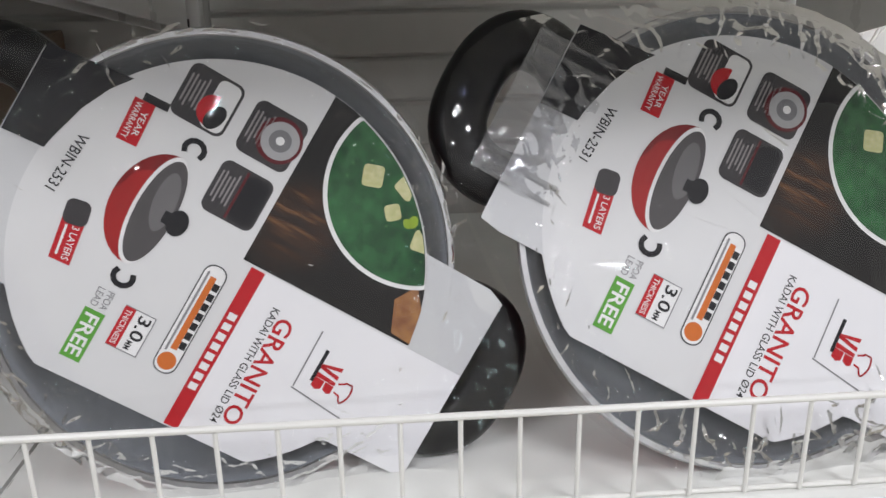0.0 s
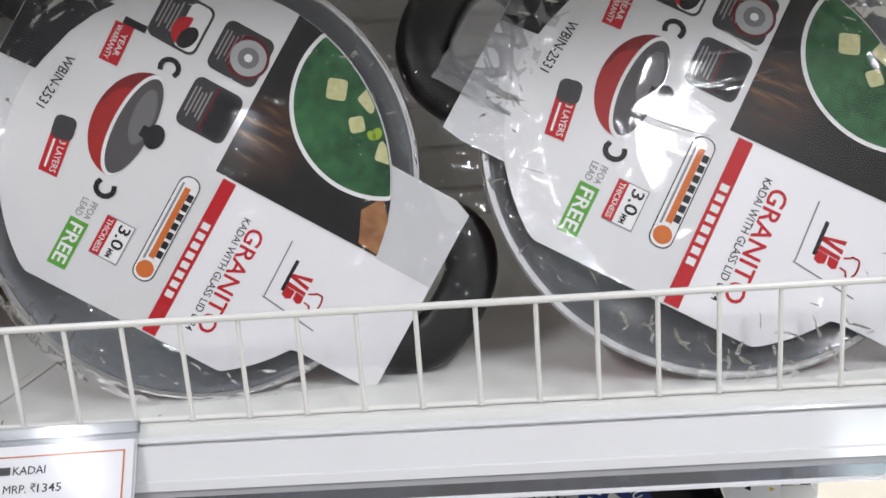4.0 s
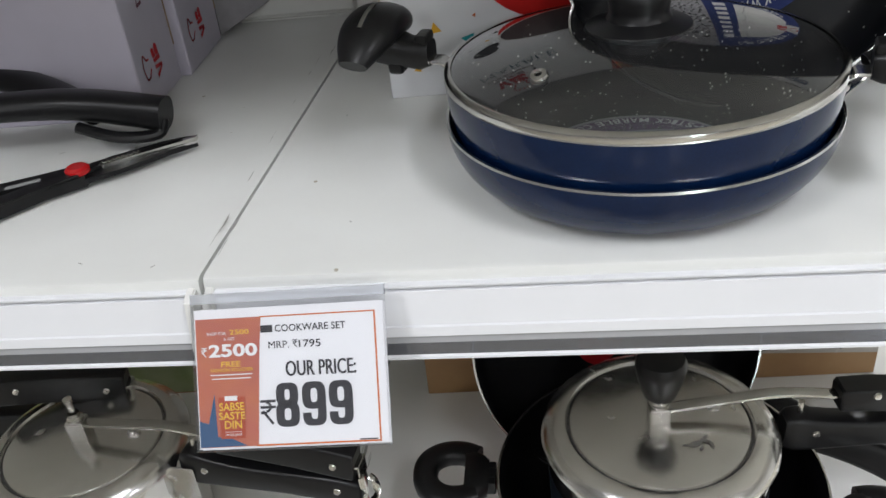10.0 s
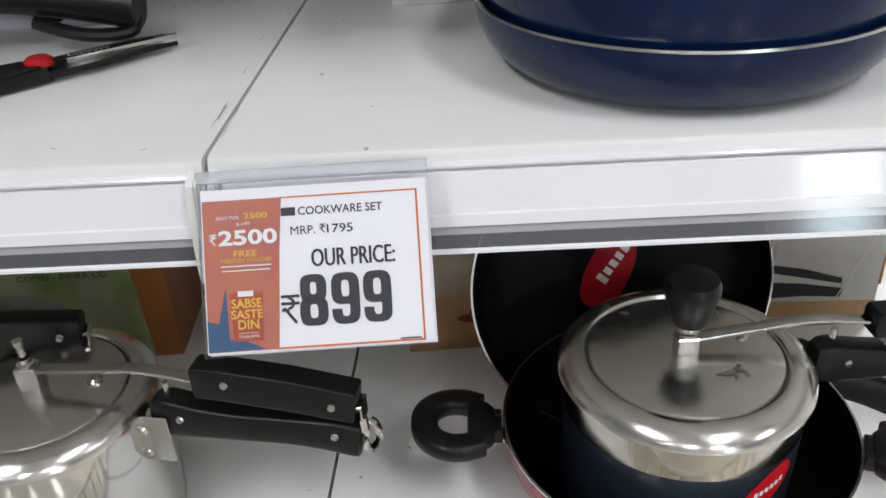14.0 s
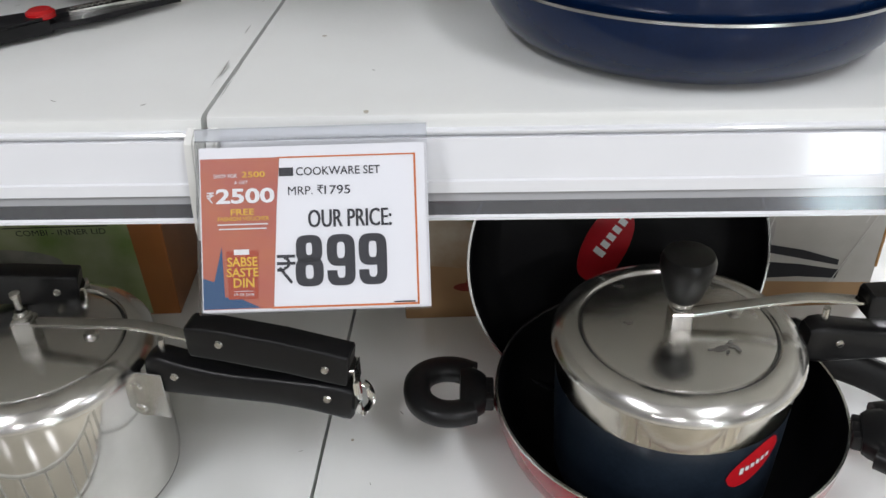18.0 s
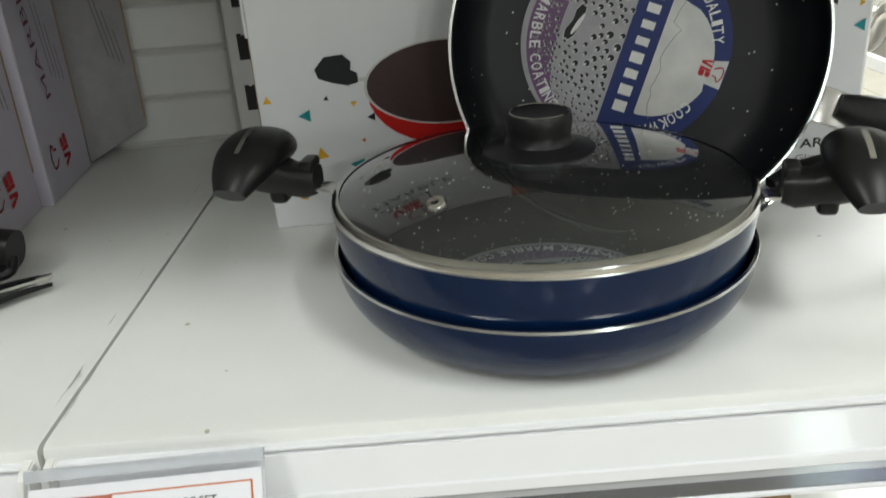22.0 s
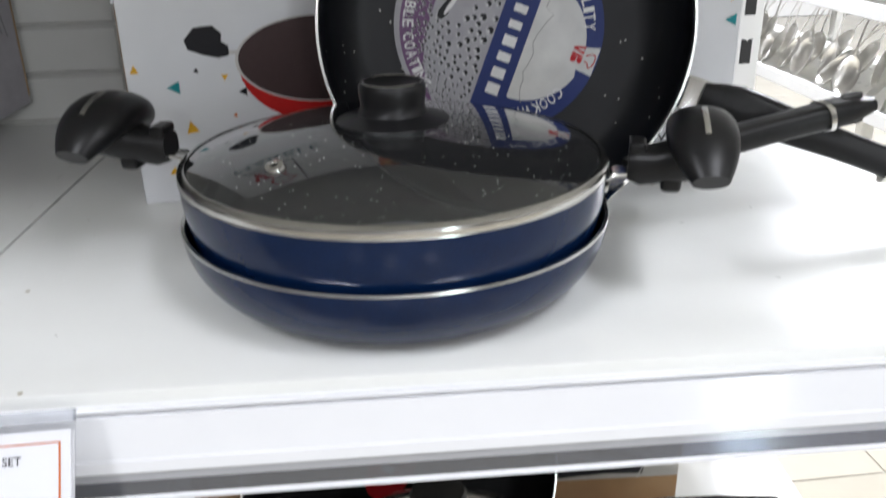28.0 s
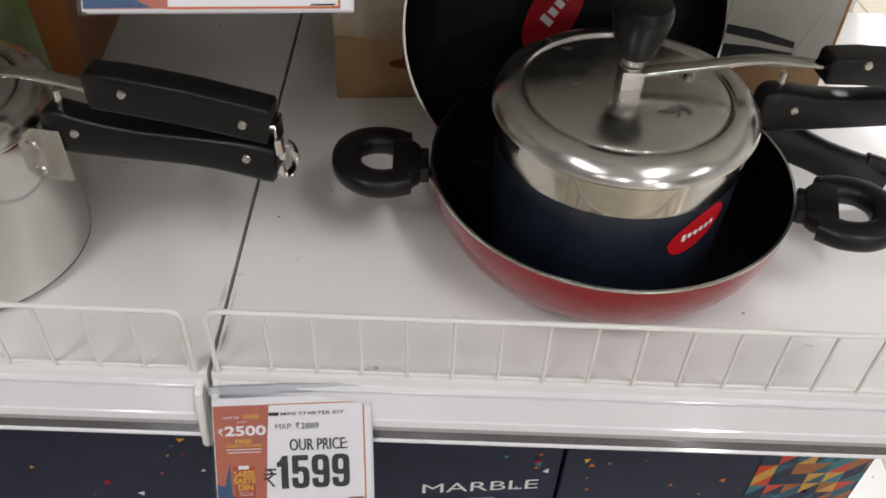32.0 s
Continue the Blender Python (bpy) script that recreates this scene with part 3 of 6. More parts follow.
def long_handle(parent, a, b, wide=0.0135, thick=0.009, ring=0.78, hole=True, material=None, wave=0.0):
    """A long bakelite handle from a to b with a steel ring and a hanging hole."""
    a, b = Vector(a), Vector(b)
    d = b - a
    n = 16
    path = [a + d * (i / n) + Vector((0, 0, wave * math.sin(math.pi * i / n))) for i in range(n + 1)]
    rad = []
    for i in range(n + 1):
        t = i / n
        w = wide * (0.86 + 0.14 * math.cos(2 * math.pi * (t - 0.1)))
        e = min(1.0, 0.55 + 4 * min(t, 1 - t))
        rad.append((w * e, thick * e))
    h = part("handle", sweep(path, rad, 20, power=2.8), material or BLACKH, parent, "matt black bakelite handle")
    if ring:
        c = a + d * ring + Vector((0, 0, wave * math.sin(math.pi * ring)))
        u = d.normalized()
        part("ring", sweep([c - u * 0.0018, c + u * 0.0018], (wide * 1.01, thick * 1.08), 24, power=2.8), STEEL, h, "narrow steel ring")
    if hole:
        c = a + d * 0.92
        q = d.to_track_quat("X", "Z").to_matrix().to_4x4()
        # no hole is cut: a dark plug gives its shade
        part("hang_hole", prism(disc(0, 0, 0.0075, 24, ry=0.0045), -thick * 1.06, thick * 1.06, m=Matrix.Translation(c) @ q), GAPSHADE, h, "dark oval plug for the shade in a hanging hole")
    return h


PC = (0.014, 0.658)
low = lined_pan(thing("frying_pan", (PC[0], PC[1], LB), "navy blue shallow pan with a silver rim beneath the kadai", "frying pan", "navy cookware set"), 0.1325, 0.044, 0.1, NAVY, NONSTICK, power=0.3)
long_handle(low, (0.15, 0.0, 0.06), (0.318, 0.008, 0.092), ring=0.8)
part("bracket", sweep([(0.126, 0, 0.03), (0.138, 0, 0.045), (0.155, 0, 0.06)], (0.011, 0.0015), 8, power=6), STEEL, low)
up = lined_pan(thing("kadai", (PC[0], PC[1], LB + 0.012), "navy blue kadai with black side handles under a glass lid", "kadai", "navy cookware set"), 0.1305, 0.07, 0.104, NAVY, NONSTICK, z0=-0.008, power=0.25)
lid_handle(up, 165, 0.189, 0.073, 0.0215, inlay=9)
lid_handle(up, -19, 0.185, 0.072, 0.0195)
lid = thing("glass_lid", (PC[0], PC[1], LB + 0.0755), "domed glass lid with a steel band, vent and black knob", "glass lid", "navy cookware set")
GA = 20
GR = 0.1285 / math.sin(radians(GA))
part("glass", lathe([(GR * math.sin(radians(a)), 0.003 + GR * (math.cos(radians(a)) - math.cos(radians(GA)))) for a in range(GA, 1, -2)] + [(0.0, 0.003 + GR * (1 - math.cos(radians(GA))))], 112), GLASS, lid)
part("steel_band", lathe([(0.1264, 0.0044), (0.1288, 0.004), (0.1308, 0.0024), (0.1313, 0.0004), (0.1308, -0.0016), (0.129, -0.0024), (0.127, -0.0016)], 112), STEEL, lid, "polished steel band")
KZ = 0.003 + GR * (1 - math.cos(radians(GA)))
kn = part("knob", lathe([(0.0, KZ - 0.002), (0.034, KZ - 0.0052), (0.0358, KZ - 0.0035), (0.0345, KZ - 0.0012), (0.028, KZ + 0.001), (0.0215, KZ + 0.0032), (0.0196, KZ + 0.0065), (0.0196, KZ + 0.0095), (0.0205, KZ + 0.0155), (0.0203, KZ + 0.0195), (0.019, KZ + 0.0215), (0.0175, KZ + 0.0212), (0.0, KZ + 0.0205)], 48), BLACKS, lid, "round black bakelite knob on a wide flat foot")
part("knob_ring", lathe([(0.0172, KZ + 0.0216), (0.0178, KZ + 0.022), (0.0184, KZ + 0.0216)], 48), STEEL, kn, "thin steel ring on the knob")
va = radians(220)
vz = 0.003 + GR * (math.cos(math.asin(0.09 / GR)) - math.cos(radians(GA)))
vent = lathe([(0.002, 0.0015), (0.0025, 0.0028), (0.0052, 0.0024), (0.0062, 0.0006), (0.0062, -0.001)], 24)
put(vent, vent.verts, Matrix.Translation((0.09 * math.cos(va), 0.09 * math.sin(va), vz)) @ pose(0, 0, 0, 18, -15, 0))
part("steam_vent", vent, STEEL, lid, "small steel steam vent")


# ---- round sticker of the pans ----
DARKBLUE = ink(0.018, 0.035, 0.16)
STICKG = mat("bubble_print", (0.4, 0.39, 0.42), 0.3, grain=0.25, scale=90, tint=(0.3, 0.29, 0.32))
RIM_LILAC = ink(0.17, 0.09, 0.19, 0.3)
BUBBLE_RING = ink(0.55, 0.55, 0.57, 0.3)
STICKW = mat("stone_print", (0.72, 0.72, 0.7), 0.3, grain=0.3, scale=35, tint=(0.5, 0.5, 0.5))
RED = ink(0.5, 0.012, 0.02)
WHITEI = ink(0.82, 0.82, 0.82)
BLACKI = ink(0.015, 0.015, 0.018)
YELL = ink(0.75, 0.42, 0.03)
TEAL = ink(0.02, 0.27, 0.3)
ORANGE = ink(0.62, 0.16, 0.03)


def arc_word(text, r, a_mid, size, flip, z, bm, bold=0.0, gap=1.12):
    """Letters set round a circle; flip: read from the outside."""
    wd = [0.45 if c in "I1-" else 0.35 if c == " " else 0.95 if c in "MW" else 0.72 for c in text]
    total = sum(wd) * size * gap
    at = -total / 2
    for c, w in zip(text, wd):
        mid = at + w * size * gap / 2
        at += w * size * gap
        if c == " ":
            continue
        a = a_mid + (math.degrees(mid / r) if flip else -math.degrees(mid / r))
        t = radians(a)
        word(c, r * math.cos(t), r * math.sin(t), w * size * 0.92, size * (0.2 if c == "-" else 1.0), a + 90 if flip else a - 90, z, bold, bm)
    return bm


def hat(cx, cy, s, a, z, bm, wide=0.1):
    """A cook's hat as a plain outline: a band and three lobes."""
    c, q = math.cos(radians(a)), math.sin(radians(a))
    pts = []
    for k in range(25):
        t = k / 24
        w = radians(-50 + 280 * t)
        x = 0.58 * math.cos(w) * (1 + 0.14 * math.cos(3 * w))
        y = 0.3 * math.sin(w) + 0.16
        pts.append((x, y))
    pts = [(0.27, -0.36)] + pts + [(-0.27, -0.36)]
    for (x0, y0), (x1, y1) in zip(pts, pts[1:]):
        ln = math.hypot(x1 - x0, y1 - y0)
        an = math.degrees(math.atan2(y1 - y0, x1 - x0))
        mx, my = s * (x0 + x1) / 2, s * (y0 + y1) / 2
        sheet(rect(cx + mx * c - my * q, cy + mx * q + my * c, s * (ln + wide * 0.8), s * wide, an + a), z, bm)
    return bm


def mark(cx, cy, w, h, a, z, bm):
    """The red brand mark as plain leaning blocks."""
    c, q = math.cos(radians(a)), math.sin(radians(a))
    for poly in ([(-0.5, 0.5), (-0.36, 0.5), (-0.26, -0.5), (-0.34, -0.5)], [(-0.2, 0.5), (-0.06, 0.5), (-0.2, -0.5), (-0.28, -0.5)], [(-0.27, -0.05), (-0.2, 0.25), (-0.24, -0.5), (-0.3, -0.5)], [(0.02, 0.5), (0.14, 0.5), (0.1, -0.5), (-0.06, -0.5)], [(0.16, 0.5), (0.42, 0.5), (0.48, 0.32), (0.4, 0.08), (0.14, 0.05)], [(0.14, 0.0), (0.42, -0.02), (0.5, -0.25), (0.42, -0.5), (0.11, -0.5)]):
        sheet([(cx + x * w * c - y * h * q, cy + x * w * q + y * h * c) for x, y in poly], z, bm)
    return bm


def pan_sticker(parent, R, z, turn, label, dy=0.0):
    """A round paper sticker: grey bubble print on one half, blue on the other, with a white wedge."""
    m = Matrix.Translation((0, dy, z)) @ pose(0, 0, 0, 0, 0, turn)
    k = R / 0.078
    st = part("sticker", prism(disc(0, 0, R, 64), 0, 0.0003), DARKBLUE, parent, label, m)
    e = 0.0005
    part("bubble_half", sheet([(x - 0.004 * k, y) for x, y in disc(0, 0, R * 0.99, 40, 90, 270)], e), STICKG, st, "grey bubble print")
    # a lilac crescent along the outer edge of the grey half
    arc = [(R * 0.985 * math.cos(radians(w)), R * 0.985 * math.sin(radians(w))) for w in range(112, 249, 4)]
    inner = [(R * (0.985 - 0.3 * math.sin(radians((w - 112) * 180 / 136))) * math.cos(radians(w)), R * (0.985 - 0.3 * math.sin(radians((w - 112) * 180 / 136))) * math.sin(radians(w))) for w in range(244, 113, -4)]
    part("lilac_edge", sheet(arc + inner, e * 1.2), RIM_LILAC, st, "lilac tint along the edge")
    rnd = random.Random(5)
    bm, bl, ring = bmesh.new(), bmesh.new(), bmesh.new()
    kept = [(-0.043 * k, 0.004 * k, 0.0125 * k), (-0.016 * k, 0.046 * k, 0.0052 * k), (-0.026 * k, 0.034 * k, 0.0045 * k), (-0.0125 * k, 0.033 * k, 0.0034 * k)]
    for i in range(1500):
        x, y = -rnd.uniform(0.0055, 0.074) * k, rnd.uniform(-0.068, 0.068) * k
        d = math.hypot(x, y) / R
        r = (0.0028 - 0.0024 * d * d) * k * rnd.uniform(0.7, 1.15)
        if d < 0.93 and all(math.hypot(x - u, y - v) > r + q + 0.0004 * k for u, v, q in kept):
            kept.append((x, y, r))
    for x, y, r in kept[1:]:
        sheet(disc(x, y, r * 1.16, 10), e * 1.4, ring)
        sheet(disc(x + r * 0.08, y + r * 0.08, r * 0.92, 10), e * 1.6, bm)
        sheet(disc(x - r * 0.35, y - r * 0.35, r * 0.34, 6), e * 1.9, bl)
    drop = [(0.013, 0.0045), (0.0128, 0.0005), (0.007, -0.002), (0.0, -0.0025), (-0.008, -0.0045), (-0.0135, -0.003), (-0.0138, 0.001), (-0.009, 0.0032), (0.0, 0.003), (0.007, 0.0055)]
    for scale, z2, where in ((1.12, e * 1.4, ring), (1.0, e * 1.6, bm)):
        sheet([(-0.043 * k + scale * k * (u * 0.35 - v * 0.94), 0.004 * k + scale * k * (u * 0.94 + v * 0.35)) for u, v in drop], z2, where)
    sheet(disc(-0.0415 * k, 0.003 * k, 0.009 * k, 16, ry=0.0016 * k, turn=72), e * 2.1, bl)
    tagged(part("bubble_ring", ring, BUBBLE_RING, st), "pale rings of the printed bubbles", kind="stuff")
    tagged(part("bubble", bm, BLACKI, st), "dark printed bubbles", kind="stuff")
    tagged(part("gleam", bl, WHITEI, st), "white gleams on the bubbles", kind="stuff")
    bm = sheet([(0.021 * k, 0.045 * k)] + disc(0.021 * k, 0.0, 0.045 * k, 12, 62, -2) + [(0.066 * k, 0.008 * k), (R * 0.985, 0.011 * k), (R * 0.985, -0.011 * k), (0.064 * k, -0.01 * k)] + disc(0.021 * k, 0.0, 0.047 * k, 12, -20, -88) + [(0.021 * k, -0.046 * k)], e)
    part("stone_wedge", bm, STICKW, st, "white stone-patterned wedge")
    crack, rc = bmesh.new(), random.Random(8)
    px, py = 0.03 * k, 0.042 * k
    while py > -0.044 * k:
        qx, qy = 0.03 * k + rc.uniform(-0.004, 0.004) * k, py - rc.uniform(0.003, 0.007) * k
        sheet([(px - 0.0003 * k, py), (px + 0.0003 * k, py), (qx + 0.0003 * k, qy), (qx - 0.0003 * k, qy)], e * 1.3, crack)
        px, py = qx, qy
    part("stone_crack", crack, ink(0.3, 0.3, 0.3), st, "thin grey printed crack")
    part("top_lettering", arc_word("TOP QUALITY", 0.067 * k, 47, 0.0085 * k, False, e * 1.6, bmesh.new(), 0.01), WHITEI, st, "white lettering on the blue edge")
    part("side_lettering", arc_word("COOKWARE", 0.0655 * k, -50, 0.0085 * k, False, e * 1.6, bmesh.new(), 0.01), WHITEI, st, "white lettering on the blue edge")
    part("arc_lettering", arc_word("NON-STICK MARBLE COATING", 0.0705 * k, 178, 0.0082 * k, True, e * 2.4, bmesh.new(), 0.015, 1.12), WHITEI, st, "white lettering round the grey edge")
    for i in range(8):
        part("white_bar", sheet(rect(0.009 * k, (0.043 - i * 0.0125) * k, 0.0102 * k, (0.0098, 0.0066, 0.006, 0.006, 0.0078, 0.0066, 0.0078, 0.0082)[i] * k), e * 1.6), WHITEI, st)
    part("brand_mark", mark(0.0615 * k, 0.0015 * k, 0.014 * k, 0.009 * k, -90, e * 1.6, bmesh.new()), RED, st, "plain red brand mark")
    part("hat_mark", hat(0.0715 * k, 0.0 * k, 0.009 * k, -90, e * 1.6, bmesh.new()), RED, st, "red hat outline")
    return st


fry = thing("frying_pan", pose(0.103, 0.7475, 0.99, 90 - 9.9, 0, -4.1), "black speckled non-stick frying pan leaning on its carton", "frying pan", "navy cookware set")
lined_pan(fry, 0.1345, 0.045, 0.108, NAVY, NONSTICK, z0=-0.045, power=0.3)
pan_sticker(fry, 0.0775, -0.0415, -21, "round blue and grey paper sticker")
part("bracket", sweep([(0.1265, -0.0485, -0.008), (0.133, -0.051, -0.004), (0.15, -0.058, 0.0)], (0.013, 0.0015), 8, up=(0, 0, 1), power=6), STEEL, fry, "flared steel handle bracket")
long_handle(fry, (0.138, -0.05, 0.004), (0.325, -0.125, 0.045), 0.015, 0.0095, 0.68)
[c for c in up.children if c.name.startswith("lining")][0].data.materials[0] = SPECKLED
pan_sticker(up, 0.0775, -0.0042, -90, "round paper sticker seen through the lid", -0.021)


# ---- cartons ----
FACE = pose(0, 0, 0, 90, 0, 0)


def carton_box(name, x0, x1, y0, y1, z0, z1, label, body=None, m=None):
    """A board carton: body, tucked top flap, side seam and a thumb notch. Prints go on 'front', whose x runs along and y up."""
    w, d, h = x1 - x0, y1 - y0, z1 - z0
    ob = thing(name, m or (x0, y0, z0), label, "carton", "cookware cartons")
    part("body", block(0, w, 0, d, 0, h - 0.001, 0.0012), body or CARTON, ob)
    part("top_flap", block(0.001, w - 0.001, 0.0012, d - 0.001, h - 0.0009, h + 0.0005, 0.0003), body or CARTON, ob)
    return ob


def prints(ob, table, m):
    for (nm, material, lab, *_), bm in table.items():
        if nm == "brand_mark":
            for f in bm.faces:
                one = bmesh.new()
                one.faces.new([one.verts.new(v.co) for v in f.verts])
                part("brand_block", one, material, ob, "", m)
            bm.free()
            continue
        part(nm, bm, material, ob, lab, m)


box = carton_box("cookware_carton", -0.176, 0.305, 0.811, 1.0, LB, 1.139, "white printed cookware carton with a red pan and confetti")
P = {}


def on(nm, material, lab=""):
    if nm in ("confetti", "printed_triangle", "ruled_line"):
        return P.setdefault((nm, material, "", len(P)), bmesh.new())
    return P.setdefault((nm, material, lab), bmesh.new())


ox, oz = -0.176, LB


def bx(x, z):
    return x - ox, z - oz


k = on("black_print", BLACKI, "black ruled lines and lettering")
sheet(rect(*bx(-0.0905, 1.1005), 0.0022, 0.077), 0.0004, on("ruled_line", BLACKI))
sheet(rect(*bx(-0.1215, 1.0625), 0.063, 0.0022), 0.0004, on("ruled_line", BLACKI))
for i in range(8):
    sheet(rect(*bx(-0.1445 + 0.0056 * i, 1.0715), 0.004, 0.0042), 0.0004, on("brand_bars", BLACKI, "row of small black bars"))
word("MARBLE", *bx(-0.104, 1.046), 0.098, 0.0135, 0, 0.0004, -0.007, on("title", ink(0.03, 0.09, 0.12), "thin dark teal title lettering"))
mark(*bx(-0.126, 1.087), 0.043, 0.0225, 0, 0.0004, on("brand_mark", RED, "plain red brand mark"))
hat(*bx(-0.119, 1.112), 0.027, 0, 0.0004, on("hat_mark", RED, "red hat outline"))
# the printed red kadai
r = on("printed_pan", ink(0.55, 0.012, 0.01), "printed red pan")
cx, cz = bx(-0.03, 0.958)
sheet([(cx - 0.062, cz + 0.004)] + [(cx + 0.062 * math.cos(radians(a)), cz + 0.045 * math.sin(radians(a))) for a in range(180, 361, 12)] + [(cx + 0.062, cz + 0.004)], 0.0004, r)
sheet(disc(cx, cz + 0.004, 0.062, 40, ry=0.032), 0.0006, on("printed_inside", ink(0.06, 0.035, 0.035), "printed dark pan inside"))
rim = on("printed_rim", ink(0.62, 0.6, 0.58), "printed silver rim")
for i in range(36):
    a0, a1 = radians(i * 10), radians(i * 10 + 10)
    sheet([(cx + s * 0.062 * math.cos(a), cz + 0.004 + s * 0.032 * math.sin(a)) for s, a in ((1.0, a0), (1.0, a1), (1.035, a1), (1.035, a0))], 0.0007, rim)
sheet([bx(x, z) for x, z in ((-0.13, 0.979), (-0.122, 0.988), (-0.108, 0.989), (-0.102, 0.983), (-0.103, 0.977), (-0.098, 0.974), (-0.098, 0.967), (-0.106, 0.965), (-0.118, 0.968), (-0.128, 0.972))], 0.0005, on("printed_handle", BLACKI, "printed black handle"))
sheet(rect(*bx(-0.094, 0.969), 0.008, 0.003), 0.0005, rim)
CONF = ((-0.169, 0.958, 4, 90, "y"), (-0.141, 0.944, 6, 180, "t"), (-0.132, 0.912, 6, 100, "y"), (-0.104, 0.901, 7, 170, "t"), (-0.124, 0.956, 2.5, 200, "k"), (-0.103, 0.951, 3, 30, "y"), (-0.09, 0.939, 4, 180, "k"), (-0.098, 0.921, 2, 60, "o"), (0.27, 1.022, 6, 180, "y"), (0.274, 0.999, 4, 180, "k"), (0.297, 0.979, 6, 180, "t"), (0.247, 1.042, 2, 180, "k"), (0.287, 1.013, 2, 180, "o"), (0.296, 0.996, 3, 0, "y"), (-0.155, 0.902, 3, 40, "t"), (-0.15, 0.878, 4, 80, "y"))
TRI = {"y": (YELL, "yellow"), "t": (TEAL, "teal"), "k": (BLACKI, "dark"), "o": (ORANGE, "orange")}
for x, z, s, a, c in CONF:
    u, v = bx(x, z)
    sheet([(u + s * 0.001 * math.cos(radians(a + q)), v + s * 0.001 * math.sin(radians(a + q))) for q in (0, 125, 235)], 0.0004, on("confetti", TRI[c][0], TRI[c][1] + " printed confetti"))
# the patchwork of triangles at the carton's top edge
PAT = ((0.012, 0.02, 0.05), (0.012, 0.02, 0.05), (0.012, 0.03, 0.06), (0.012, 0.03, 0.06), (0.02, 0.1, 0.14), (0.02, 0.1, 0.14), (0.03, 0.17, 0.22), (0.6, 0.06, 0.02), (0.6, 0.33, 0.06), (0.35, 0.12, 0.03))
rnd = random.Random(11)


def patchwork(x0, x1, z0, z1, step):
    x = x0
    while x < x1 - 1e-6:
        z = z1
        while z > z0 + 1e-6:
            for tri in ((0, 0, 1, 0, 0, -1), (1, 0, 1, -1, 0, -1)):
                c = rnd.choice(PAT)
                pts = [(min(x + tri[q] * step, x1), max(z + tri[q + 1] * step, z0)) for q in (0, 2, 4)]
                if len(set(pts)) == 3 and abs((pts[1][0] - pts[0][0]) * (pts[2][1] - pts[0][1]) - (pts[2][0] - pts[0][0]) * (pts[1][1] - pts[0][1])) > 1e-8:
                    sheet([bx(*p) for p in pts], 0.0004, on("printed_triangle", ink(*c)))
            z -= step
        x += step


patchwork(0.004, 0.136, 1.075, 1.138, 0.0145)
bd = on("badge", ink(0.01, 0.04, 0.13), "navy printed warranty badge")
sheet([bx(*p) for p in ((0.231, 1.121), (0.281, 1.124), (0.281, 1.107), (0.231, 1.105))], 0.0004, bd)
w = on("white_print", WHITEI, "white printed lettering")
sheet([bx(*p) for p in ((0.2375, 1.127), (0.2415, 1.132), (0.246, 1.132), (0.246, 1.1065), (0.2395, 1.1065), (0.2395, 1.125))], 0.0006, w)
word("YEAR", *bx(0.2555, 1.1175), 0.0125, 0.0042, 1.5, 0.0007, 0.01, w)
word("WARRANTY", *bx(0.2635, 1.1115), 0.029, 0.0045, 1.5, 0.0007, 0.01, w)
word("COOKWARE SET", *bx(0.255, 0.8855), 0.115, 0.008, 0, 0.0004, 0.01, k)
g = on("small_print", ink(0.2, 0.2, 0.22), "rows of small grey print")
word("Kadai with Glass Lid", *bx(0.25, 0.8735), 0.085, 0.0048, 0, 0.0004, 0.0, g)
word("Fry Pan / 25cm", *bx(0.245, 0.8655), 0.06, 0.0048, 0, 0.0004, 0.0, g)
sheet(rect(*bx(0.25, 0.8585), 0.09, 0.001), 0.0004, g)
prints(box, P, FACE @ Matrix.Translation((0, 0, 0.0003)))
part("side_seam", block(-0.0022, -0.0002, 0.0005, 0.16, 0.154, 0.287, 0.0004), CARTON, box, "overlapping board flap")
part("board_edge", block(-0.0008, 0.0, 0.002, 0.02, 0.075, 0.155), CARTONE, box, "brown raw board edge")
part("top_crease", block(0.002, 0.478, 0.0002, 0.012, 0.2876, 0.2892, 0.0003), ink(0.02, 0.02, 0.03), box, "dark printed top edge")

